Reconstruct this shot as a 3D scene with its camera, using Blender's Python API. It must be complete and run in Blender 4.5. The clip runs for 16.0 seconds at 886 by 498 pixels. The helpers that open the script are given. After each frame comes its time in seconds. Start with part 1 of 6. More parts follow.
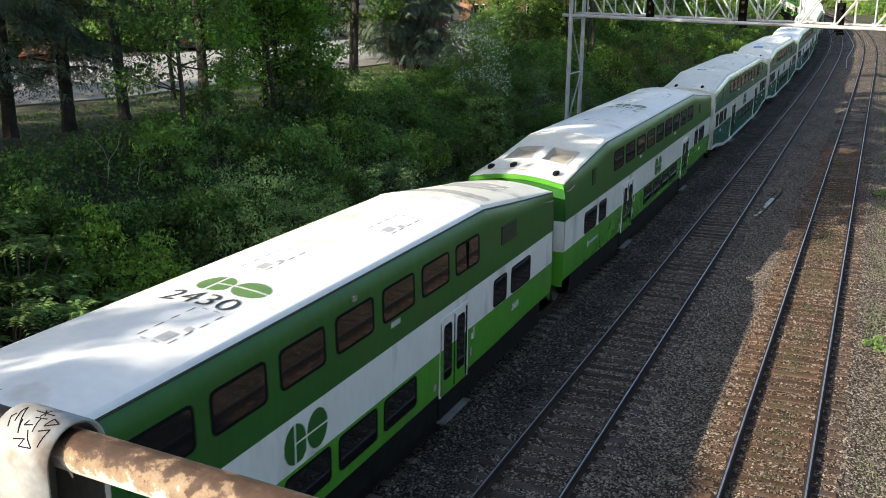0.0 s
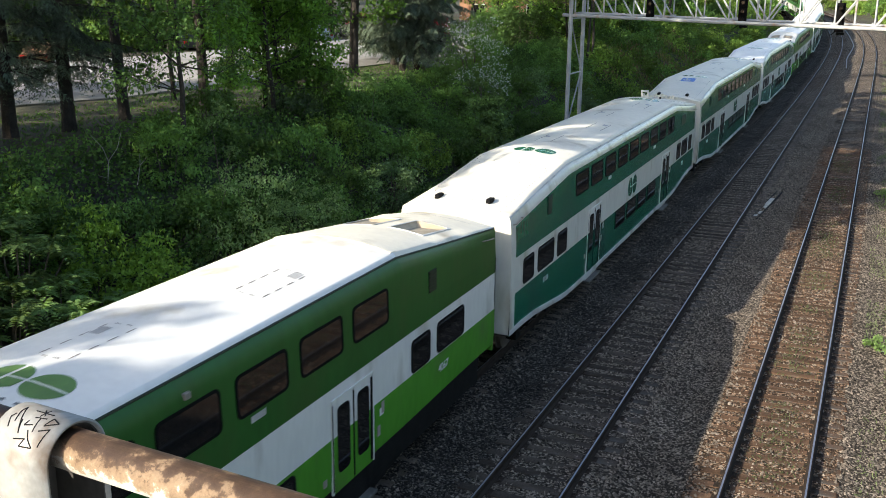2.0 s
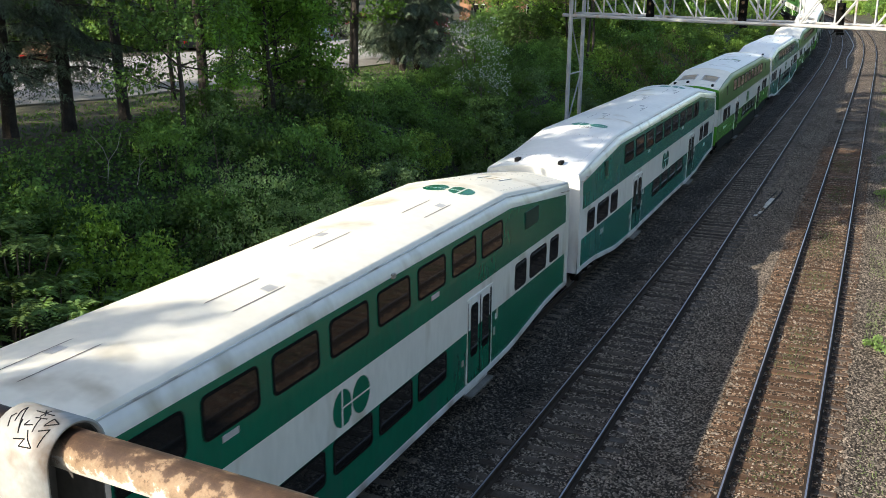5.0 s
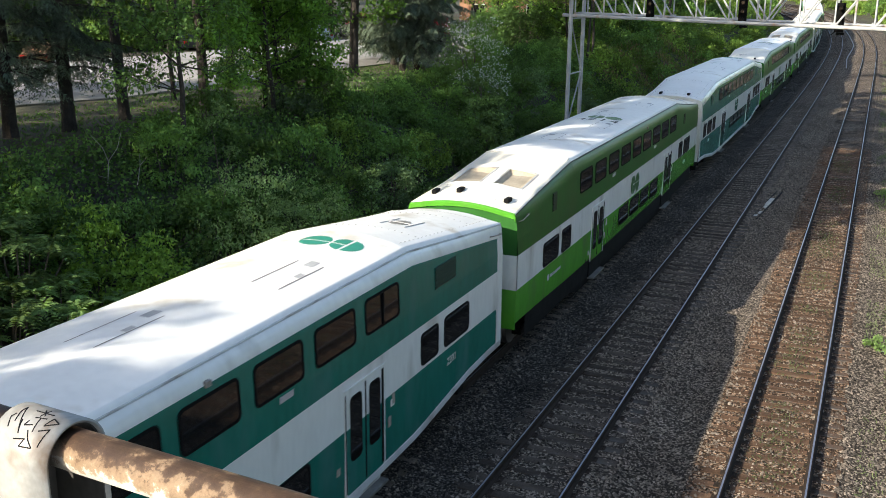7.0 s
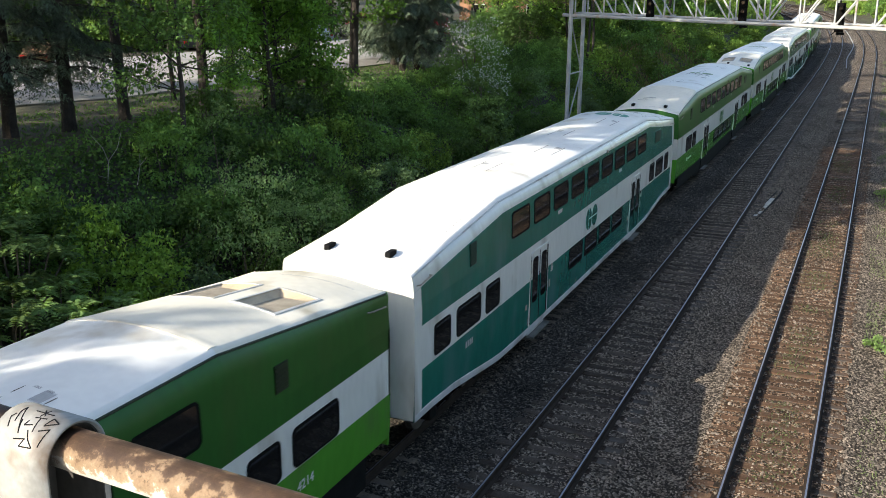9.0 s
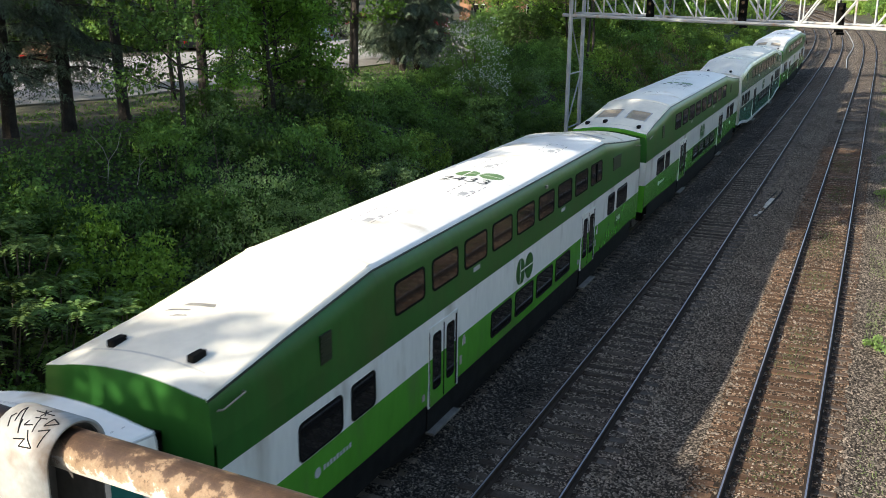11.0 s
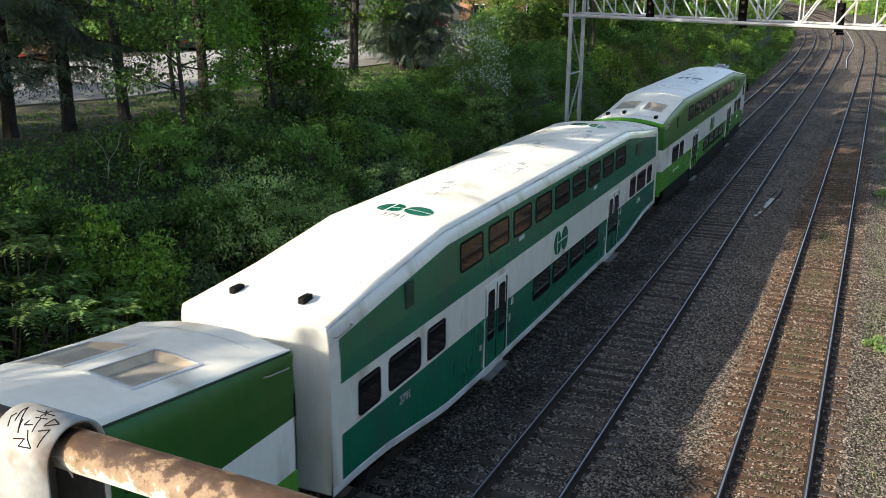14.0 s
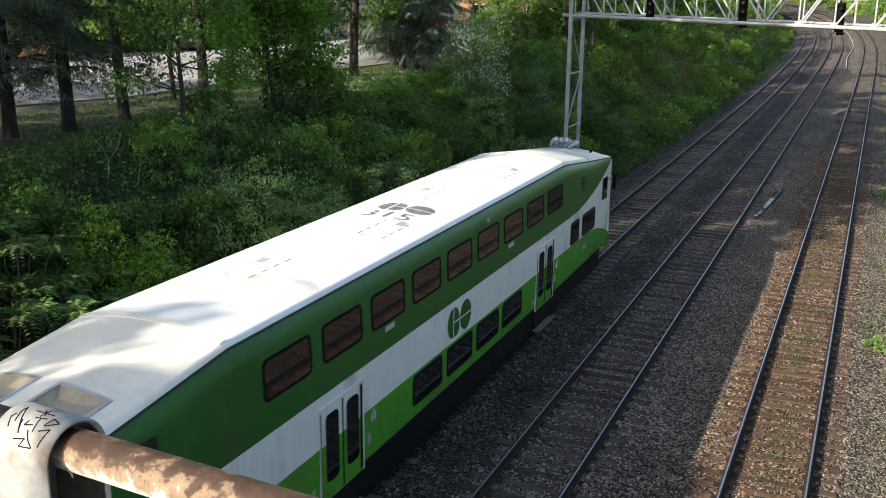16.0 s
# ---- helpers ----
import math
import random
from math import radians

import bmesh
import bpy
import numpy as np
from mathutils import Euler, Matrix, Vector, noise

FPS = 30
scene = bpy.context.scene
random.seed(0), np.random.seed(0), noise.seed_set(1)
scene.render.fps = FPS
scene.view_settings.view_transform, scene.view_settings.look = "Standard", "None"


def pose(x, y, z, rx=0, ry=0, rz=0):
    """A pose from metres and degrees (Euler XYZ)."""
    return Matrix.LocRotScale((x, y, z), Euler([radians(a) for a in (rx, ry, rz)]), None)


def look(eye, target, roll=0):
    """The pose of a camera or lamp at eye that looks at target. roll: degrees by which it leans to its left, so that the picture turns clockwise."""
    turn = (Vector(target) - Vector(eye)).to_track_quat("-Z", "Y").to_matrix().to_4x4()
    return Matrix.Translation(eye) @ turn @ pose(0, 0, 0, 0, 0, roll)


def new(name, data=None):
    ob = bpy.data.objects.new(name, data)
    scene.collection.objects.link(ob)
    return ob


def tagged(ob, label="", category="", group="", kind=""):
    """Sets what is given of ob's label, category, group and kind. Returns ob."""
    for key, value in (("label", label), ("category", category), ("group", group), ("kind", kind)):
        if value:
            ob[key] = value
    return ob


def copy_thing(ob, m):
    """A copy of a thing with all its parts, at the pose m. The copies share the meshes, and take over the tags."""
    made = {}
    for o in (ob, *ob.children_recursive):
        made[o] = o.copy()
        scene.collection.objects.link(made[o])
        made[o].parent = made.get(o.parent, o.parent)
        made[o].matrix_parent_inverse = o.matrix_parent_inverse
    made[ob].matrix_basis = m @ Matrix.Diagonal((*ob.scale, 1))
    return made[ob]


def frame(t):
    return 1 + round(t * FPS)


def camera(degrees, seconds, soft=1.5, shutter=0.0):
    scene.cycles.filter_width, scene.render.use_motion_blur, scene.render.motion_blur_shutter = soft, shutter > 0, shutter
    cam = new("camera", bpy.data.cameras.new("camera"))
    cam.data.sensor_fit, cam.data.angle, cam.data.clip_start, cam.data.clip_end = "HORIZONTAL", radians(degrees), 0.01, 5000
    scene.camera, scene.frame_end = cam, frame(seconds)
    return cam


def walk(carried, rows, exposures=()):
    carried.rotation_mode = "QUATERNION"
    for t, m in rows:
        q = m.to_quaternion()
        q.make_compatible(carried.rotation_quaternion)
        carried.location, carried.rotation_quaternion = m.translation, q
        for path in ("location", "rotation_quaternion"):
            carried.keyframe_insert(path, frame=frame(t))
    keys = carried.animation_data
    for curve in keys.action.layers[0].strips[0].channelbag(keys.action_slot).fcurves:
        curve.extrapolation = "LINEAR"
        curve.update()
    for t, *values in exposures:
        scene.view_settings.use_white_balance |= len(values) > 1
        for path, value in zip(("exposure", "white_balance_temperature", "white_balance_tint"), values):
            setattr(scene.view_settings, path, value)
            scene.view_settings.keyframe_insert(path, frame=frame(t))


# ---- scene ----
# The camera stands on a road bridge and does not move.
cam = camera(49.95, 16.0, soft=0.55, shutter=0.1)
EYE = Vector((0.0, 0.0, 9.253))
_p, _y, _r = radians(-15.423), radians(24.146), 0.5743
_fw = Vector((-math.sin(_y) * math.cos(_p), math.cos(_y) * math.cos(_p), math.sin(_p)))
CAM_POSE = look(EYE, EYE + _fw * 10, _r)
walk(cam, [(0.0, CAM_POSE), (16.0, CAM_POSE)], exposures=[(0.0, 1.0), (16.0, 1.0)])

# ---------------------------------------------------------------- light
SUN = Vector((-0.44, -0.80, 0.405)).normalized()
world = bpy.data.worlds.new("sky")
scene.world = world
world.use_nodes = True
wn, wl = world.node_tree.nodes, world.node_tree.links
sky = wn.new("ShaderNodeTexSky")
sky.sky_type, sky.sun_disc = "NISHITA", False
sky.dust_density, sky.ozone_density = 1.6, 1.0
sky.sun_elevation, sky.sun_rotation = math.asin(SUN.z), math.atan2(SUN.x, SUN.y)
wl.new(sky.outputs[0], wn["Background"].inputs[0])
wn["Background"].inputs[1].default_value = 0.15
sun = new("sun", bpy.data.lights.new("sun", "SUN"))
sun.data.energy, sun.data.angle, sun.data.color = 5.0, radians(0.53), (1.0, 0.92, 0.78)
sun.matrix_world = look(SUN * 60, (0, 0, 0))

# ---------------------------------------------------------------- materials
MATS = {}


def mat(name, color, rough=0.7, metal=0.0, var=0.15, scale=3.0, fine=40.0, bump=0.0, bump_scale=60.0, spec=0.5, dirt=None, dirt_amount=0.0, dirt_scale=1.5, island=0.0, translucent=0.0, coat=0.0, per_object=0.0, streak=1.0, cells=0.0, cell_lo=0.35, cell_hi=1.9):
    """A node material: base colour varied at two scales, a bump and a stain colour that comes through in patches."""
    if name in MATS:
        return MATS[name]
    m = bpy.data.materials.new(name)
    m.use_nodes = True
    n, l = m.node_tree.nodes, m.node_tree.links
    b = n["Principled BSDF"]
    b.inputs["Roughness"].default_value, b.inputs["Metallic"].default_value = rough, metal
    b.inputs["Specular IOR Level"].default_value = spec
    b.inputs["Coat Weight"].default_value = coat
    tc = n.new("ShaderNodeTexCoord")
    mp = n.new("ShaderNodeMapping")
    mp.inputs["Scale"].default_value = (1, 1, streak)
    l.new(tc.outputs["Object"], mp.inputs[0])

    def nz(s, d=4):
        t = n.new("ShaderNodeTexNoise")
        t.inputs["Scale"].default_value, t.inputs["Detail"].default_value = s, d
        l.new(mp.outputs[0], t.inputs["Vector"])
        return t.outputs[0]

    def rng(sock, a, c, lo=0.3, hi=0.7):
        r = n.new("ShaderNodeMapRange")
        r.inputs[1].default_value, r.inputs[2].default_value = lo, hi
        r.inputs[3].default_value, r.inputs[4].default_value = a, c
        l.new(sock, r.inputs[0])
        return r.outputs[0]

    def mul(a, c):
        x = n.new("ShaderNodeMath")
        x.operation = "MULTIPLY"
        l.new(a, x.inputs[0])
        l.new(c, x.inputs[1])
        return x.outputs[0]
    f = mul(rng(nz(scale), 1 - var, 1 + var), rng(nz(fine, 2), 1 - var * 0.7, 1 + var * 0.7))
    if island:
        g = n.new("ShaderNodeNewGeometry")
        f = mul(f, rng(g.outputs["Random Per Island"], 1 - island, 1 + island, 0, 1))
    if per_object:
        o = n.new("ShaderNodeObjectInfo")
        f = mul(f, rng(o.outputs["Random"], 1 - per_object, 1 + per_object, 0, 1))
    stone = None
    if cells:
        stone = n.new("ShaderNodeTexVoronoi")
        stone.inputs["Scale"].default_value = cells
        l.new(mp.outputs[0], stone.inputs["Vector"])
        sx = n.new("ShaderNodeSeparateXYZ")
        l.new(stone.outputs["Color"], sx.inputs[0])
        pw = n.new("ShaderNodeMath")
        pw.operation = "POWER"
        pw.inputs[1].default_value = 3.4
        l.new(sx.outputs[0], pw.inputs[0])
        f = mul(f, rng(pw.outputs[0], cell_lo, cell_hi, 0, 1))
    v = n.new("ShaderNodeVectorMath")
    v.operation = "SCALE"
    v.inputs[0].default_value = color
    l.new(f, v.inputs["Scale"])
    col = v.outputs[0]
    if dirt:
        x = n.new("ShaderNodeMix")
        x.data_type = "RGBA"
        l.new(rng(nz(dirt_scale, 6), 0, 1, 0.62 - dirt_amount * 0.3, 0.72), x.inputs[0])
        l.new(col, x.inputs[6])
        x.inputs[7].default_value = (*dirt, 1)
        col = x.outputs[2]
    l.new(col, b.inputs["Base Color"])
    if bump:
        u = n.new("ShaderNodeBump")
        u.inputs["Strength"].default_value, u.inputs["Distance"].default_value = 1.0, bump
        if cells:
            iv = n.new("ShaderNodeMath")
            iv.operation = "SUBTRACT"
            iv.inputs[0].default_value = 1.0
            l.new(stone.outputs["Distance"], iv.inputs[1])
            l.new(iv.outputs[0], u.inputs["Height"])
        else:
            l.new(nz(bump_scale, 5), u.inputs["Height"])
        l.new(u.outputs[0], b.inputs["Normal"])
    if translucent:
        t = n.new("ShaderNodeBsdfTranslucent")
        v2 = n.new("ShaderNodeVectorMath")
        v2.operation = "MULTIPLY"
        v2.inputs[1].default_value = (1.5, 1.35, 0.5)
        l.new(col, v2.inputs[0])
        l.new(v2.outputs[0], t.inputs[0])
        mx = n.new("ShaderNodeMixShader")
        mx.inputs[0].default_value = translucent
        l.new(b.outputs[0], mx.inputs[1])
        l.new(t.outputs[0], mx.inputs[2])
        l.new(mx.outputs[0], n["Material Output"].inputs[0])
    MATS[name] = m
    return m


def glass(name, color, rough=0.04, ior=1.46):
    m = mat(name, color, rough, var=0.1, spec=0.5)
    m.node_tree.nodes["Principled BSDF"].inputs["IOR"].default_value = ior
    return m


M_ROOF = mat("white roof paint", (0.82, 0.81, 0.765), 0.5, var=0.05, scale=0.8, fine=6, dirt=(0.46, 0.40, 0.29), dirt_amount=0.06, dirt_scale=0.6)
M_WHITE = mat("white side paint", (0.75, 0.745, 0.70), 0.20, var=0.05, scale=0.7, fine=8, dirt=(0.5, 0.48, 0.42), dirt_amount=0.2, dirt_scale=1.2, streak=0.3)
M_CREAMROOF = mat("cream roof paint", (0.79, 0.745, 0.63), 0.55, var=0.06, scale=0.8, fine=6, dirt=(0.42, 0.36, 0.25), dirt_amount=0.12, dirt_scale=0.6)
M_CREAM = mat("cream side paint", (0.69, 0.675, 0.615), 0.20, var=0.06, scale=0.7, fine=8, dirt=(0.46, 0.42, 0.33), dirt_amount=0.22, dirt_scale=1.2, streak=0.3)
M_DKGREEN = mat("dark green paint", (0.027, 0.112, 0.021), 0.36, var=0.10, scale=0.6, fine=6, dirt=(0.050, 0.100, 0.026), dirt_amount=0.36, dirt_scale=0.7, streak=0.4, spec=0.22)
M_LIME = mat("bright green paint", (0.080, 0.290, 0.026), 0.20, var=0.08, scale=0.6, fine=6, dirt=(0.09, 0.2, 0.04), dirt_amount=0.2, dirt_scale=0.9, streak=0.4, spec=0.5)
M_TEAL = mat("forest teal paint", (0.003, 0.126, 0.068), 0.20, var=0.08, scale=0.6, fine=6, dirt=(0.02, 0.10, 0.07), dirt_amount=0.25, dirt_scale=0.7, streak=0.4, spec=0.5)
M_TEAL2 = mat("faded teal paint", (0.010, 0.145, 0.108), 0.26, var=0.10, scale=0.6, fine=6, dirt=(0.05, 0.17, 0.15), dirt_amount=0.3, dirt_scale=0.7, streak=0.4, spec=0.5)
M_VENT_T = mat("teal louvre paint", (0.002, 0.034, 0.022), 0.5, var=0.1)
M_VENT_G = mat("green louvre paint", (0.010, 0.022, 0.008), 0.5, var=0.1)
M_SILL = mat("grey white sill paint", (0.55, 0.56, 0.55), 0.5, var=0.1, dirt=(0.25, 0.22, 0.18), dirt_amount=0.4)
M_BLACK = mat("black underframe", (0.010, 0.010, 0.010), 0.8, var=0.3, spec=0.1)
M_RUBBER = mat("black rubber", (0.008, 0.008, 0.008), 0.7, var=0.1, spec=0.06)
M_GLASS = glass("tinted glass", (0.012, 0.012, 0.012))
M_METAL = mat("brushed metal", (0.45, 0.46, 0.46), 0.45, 0.8, var=0.1)
M_STEEL = mat("worn wheel steel", (0.2, 0.18, 0.16), 0.5, 0.7)
M_TAN = mat("tan vent plastic", (0.48, 0.385, 0.265), 0.6, var=0.15)
M_GRILLE = mat("grille mesh grey", (0.27, 0.245, 0.205), 0.7, var=0.2)
M_BLUE = mat("blue sign paint", (0.045, 0.16, 0.48), 0.5)
M_ROOFMARK = mat("pale marking grey", (0.42, 0.42, 0.41), 0.6, var=0.15)
M_INK = mat("dark roof lettering", (0.04, 0.043, 0.04), 0.6, var=0.2)
M_FADED = mat("faded roof lettering", (0.17, 0.175, 0.17), 0.6, var=0.3)
M_ROOFGREEN = mat("green roof emblem paint", (0.12, 0.225, 0.070), 0.5, var=0.1)
M_ROOFTEAL = mat("faded teal roof emblem paint", (0.035, 0.26, 0.18), 0.5, var=0.1)
M_MESH = mat("dusty intake mesh", (0.33, 0.285, 0.215), 0.8, var=0.2)
M_SOOT = mat("grey roof soot", (0.20, 0.195, 0.175), 0.9, var=0.35, scale=6, fine=30)
M_STAIN = mat("pale tan roof stain", (0.50, 0.42, 0.29), 0.8, var=0.3, scale=5, fine=30)
M_GRIME = mat("grey roof grime", (0.43, 0.42, 0.385), 0.85, var=0.22, scale=3, fine=18)
M_GRIP = mat("dark grip paint", (0.10, 0.085, 0.075), 0.7, var=0.3)
M_STEP = mat("worn step metal", (0.12, 0.115, 0.105), 0.7, var=0.3, spec=0.3)
M_TRAY = mat("brown dusty intake tray", (0.40, 0.34, 0.25), 0.8, var=0.25)
M_RAIL = mat("rail steel", (0.036, 0.027, 0.021), 0.8, 0.0, spec=0.1, var=0.25, fine=30)
M_RAILTOP = mat("polished rail head", (0.25, 0.245, 0.275), 0.34, 0.75, var=0.08)
M_TIE = mat("weathered tie wood", (0.098, 0.059, 0.037), 0.9, spec=0.08, var=0.35, scale=2.5, fine=30, bump=0.02, bump_scale=25, dirt=(0.08, 0.075, 0.07), dirt_amount=0.3, per_object=0.3, streak=1.0)
M_TIE_GREY = mat("grey weathered tie wood", (0.066, 0.053, 0.043), 0.9, spec=0.08, var=0.35, scale=2.5, fine=30, bump=0.02, bump_scale=25, dirt=(0.10, 0.095, 0.09), dirt_amount=0.3, per_object=0.4)
M_TIE_PALE = mat("pale grey weathered tie wood", (0.150, 0.120, 0.092), 0.9, spec=0.08, var=0.35, scale=2.5, fine=30, bump=0.02, bump_scale=25, dirt=(0.10, 0.09, 0.08), dirt_amount=0.3, per_object=0.4)
# the grey ballast again, darkened for the shade beside the train
M_SHADEBED = mat("ballast darkened for shade", (0.072, 0.063, 0.054), 0.95, spec=0.08, var=0.30, scale=0.4, fine=9, bump=0.045, cells=28.0, cell_lo=0.30, cell_hi=3.2)
M_BALLAST = mat("grey ballast", (0.118, 0.098, 0.078), 0.95, spec=0.08, var=0.25, scale=0.4, fine=9, bump=0.045, cells=28.0, cell_lo=0.30, cell_hi=3.6)
M_STONE = mat("ballast stones", (0.170, 0.141, 0.111), 0.9, spec=0.1, var=0.3, island=0.95)
M_RUSTBED = mat("rust stained ballast", (0.136, 0.089, 0.058), 0.95, spec=0.08, var=0.30, scale=0.5, fine=9, bump=0.045, cells=26.0, cell_lo=0.35, cell_hi=3.0)
M_SOIL = mat("leaf litter soil", (0.045, 0.038, 0.024), 0.95, var=0.4, scale=0.5, fine=9, bump=0.05, bump_scale=8, dirt=(0.04, 0.065, 0.02), dirt_amount=0.5, dirt_scale=0.5)
M_GRASS = mat("worn shady lawn", (0.062, 0.056, 0.024), 0.95, var=0.35, scale=0.7, fine=14, bump=0.04, bump_scale=12, dirt=(0.070, 0.050, 0.030), dirt_amount=0.5, dirt_scale=0.6)
M_GALV = mat("weathered galvanised steel", (0.34, 0.35, 0.36), 0.55, 0.0, var=0.12, scale=2, fine=20)
M_BARK = mat("brown bark", (0.040, 0.032, 0.026), 0.95, var=0.35, scale=4, fine=25, bump=0.03, bump_scale=20)


# ---------------------------------------------------------------- mesh helpers
def part(name, bm, material, parent=None, label="", smooth=False):
    me = bpy.data.meshes.new(name)
    bm.to_mesh(me)
    bm.free()
    for x in (material if isinstance(material, (list, tuple)) else [material]):
        me.materials.append(x)
    if smooth:
        for poly in me.polygons:
            poly.use_smooth = True
    ob = new(name, me)
    ob.parent = parent
    return tagged(ob, label)


def box(bm, x0, x1, y0, y1, z0, z1, mi=0):
    v = [bm.verts.new((x, y, z)) for z in (z0, z1) for y in (y0, y1) for x in (x0, x1)]
    for i in ((0, 2, 3, 1), (4, 5, 7, 6), (0, 1, 5, 4), (2, 6, 7, 3), (0, 4, 6, 2), (1, 3, 7, 5)):
        bm.faces.new([v[j] for j in i]).material_index = mi
    return v


def bevel_box(bm, x0, x1, y0, y1, z0, z1, r=0.01):
    t = bmesh.new()
    box(t, x0, x1, y0, y1, z0, z1)
    bmesh.ops.bevel(t, geom=t.edges[:], offset=r, segments=2, profile=0.6, affect="EDGES")
    me = bpy.data.meshes.new("tmp")
    t.to_mesh(me)
    t.free()
    bm.from_mesh(me)
    bpy.data.meshes.remove(me)


def tube(bm, a, b, r, n=8, r2=None, cap=True, mi=0):
    """A straight round bar from a to b."""
    a, b = Vector(a), Vector(b)
    q = (b - a).to_track_quat("Z", "Y")
    r2 = r if r2 is None else r2
    ra = [bm.verts.new(a + q @ Vector((r * math.cos(i * math.tau / n), r * math.sin(i * math.tau / n), 0))) for i in range(n)]
    rb = [bm.verts.new(b + q @ Vector((r2 * math.cos(i * math.tau / n), r2 * math.sin(i * math.tau / n), 0))) for i in range(n)]
    for i in range(n):
        bm.faces.new((ra[i], ra[(i + 1) % n], rb[(i + 1) % n], rb[i])).material_index = mi
    if cap:
        bm.faces.new(ra[::-1])
        bm.faces.new(rb)


def ball(bm, c, r, n=2, sq=(1, 1, 1)):
    bmesh.ops.create_icosphere(bm, subdivisions=n, radius=r, matrix=Matrix.Translation(c) @ Matrix.Diagonal((*sq, 1)))


def prism(bm, pts, axis, d0, d1, mi=0):
    """Sweep a flat outline: pts are (a, b) pairs; axis 'x' gives (d, a, b), axis 'z' gives (a, b, d)."""
    def at(a, b, d):
        return (d, a, b) if axis == "x" else (a, b, d) if axis == "z" else (a, d, b)
    p0 = [bm.verts.new(at(a, b, d0)) for a, b in pts]
    p1 = [bm.verts.new(at(a, b, d1)) for a, b in pts]
    n = len(pts)
    for i in range(n):
        bm.faces.new((p0[i], p0[(i + 1) % n], p1[(i + 1) % n], p1[i])).material_index = mi
    bm.faces.new(p0[::-1]).material_index = mi
    bm.faces.new(p1).material_index = mi
    bmesh.ops.recalc_face_normals(bm, faces=bm.faces[:])


def rounded(a0, a1, b0, b1, r, n=4):
    out = []
    for ca, cb, s in ((a1 - r, b1 - r, 0), (a0 + r, b1 - r, 1), (a0 + r, b0 + r, 2), (a1 - r, b0 + r, 3)):
        for i in range(n + 1):
            t = (s + i / n) * math.pi / 2
            out.append((ca + r * math.cos(t), cb + r * math.sin(t)))
    return out


def empty(name, m, label, category, group="", kind=""):
    e = new(name)
    e.empty_display_size = 0.3
    e.matrix_world = m
    return tagged(e, label, category, group, kind)


# ---------------------------------------------------------------- the line of the railway
K1, K_START, K_RAMP = 0.00421, 114.9, 58.2
TRACKS = (-8.984, -5.259, -1.048)
LINE = []


def lay_line():
    x = y = h = 0.0
    back = [(0.0, float(-i), 0.0) for i in range(80, 0, -1)]
    fwd = []
    for s in range(0, 620):
        fwd.append((x, y, h))
        h += K1 * min(max((s - K_START) / K_RAMP, 0.0), 1.0) * (1.0 if s < 330 else 0.0)
        x -= math.sin(h)
        y += math.cos(h)
    return back + fwd


LINE = lay_line()


def ramp(s, s0, length):
    """Integral of a slope that grows from 0 at s0 to 1 over the given length."""
    d = max(0.0, s - s0)
    return d * d / (2 * length) if d < length else d - length / 2


def rise(s):
    """Height of the line: nearly level, then climbing into the curve."""
    s = min(s, 360.0)
    return 0.0040 * ramp(s, 5.0, 30.0) + 0.0406 * ramp(s, 80.4, 60.0)


def on_line(s, off=0.0, z=0.0):
    """World place at the distance s along the railway, off metres to its right."""
    i = min(max(int(math.floor(s)) + 80, 0), len(LINE) - 2)
    f = s + 80 - i
    (x0, y0, h0), (x1, y1, h1) = LINE[i], LINE[i + 1]
    h = h0 + (h1 - h0) * f
    return Vector((x0 + (x1 - x0) * f + off * math.cos(h), y0 + (y1 - y0) * f + off * math.sin(h), z + rise(s))), h


def smooth01(t):
    t = min(max(t, 0.0), 1.0)
    return t * t * (3 - 2 * t)


def ground_z(s, off):
    """Height of the ground over the rail heads, without the rise of the line."""
    n = noise.noise(Vector((s * 0.13, off * 0.13, 0.0)))
    n2 = noise.noise(Vector((s * 0.45, off * 0.45, 3.0)))
    if off > -11.0 and off < 0.9:
        m = min(abs(off - c) for c in TRACKS)
        return -0.199 - 0.12 * smooth01((m - 1.25) / 0.55) + 0.030 * n2
    if off >= 0.9:
        z = -0.33 - 0.25 * smooth01((off - 0.9) / 1.6)
        z += 4.2 * smooth01((off - 3.5) / 11.0) + 0.12 * n * smooth01((off - 1.5) / 2)
        return z
    d = -11.0 - off
    z = -0.33 - 0.35 * smooth01(d / 1.2)
    z += 5.1 * smooth01((d - 0.9) / 8.6) + (0.30 * n + 0.08 * n2) * smooth01((d - 0.6) / 2.0) * (1.0 - 0.9 * smooth01((d - 11.0) / 5.0))
    return z


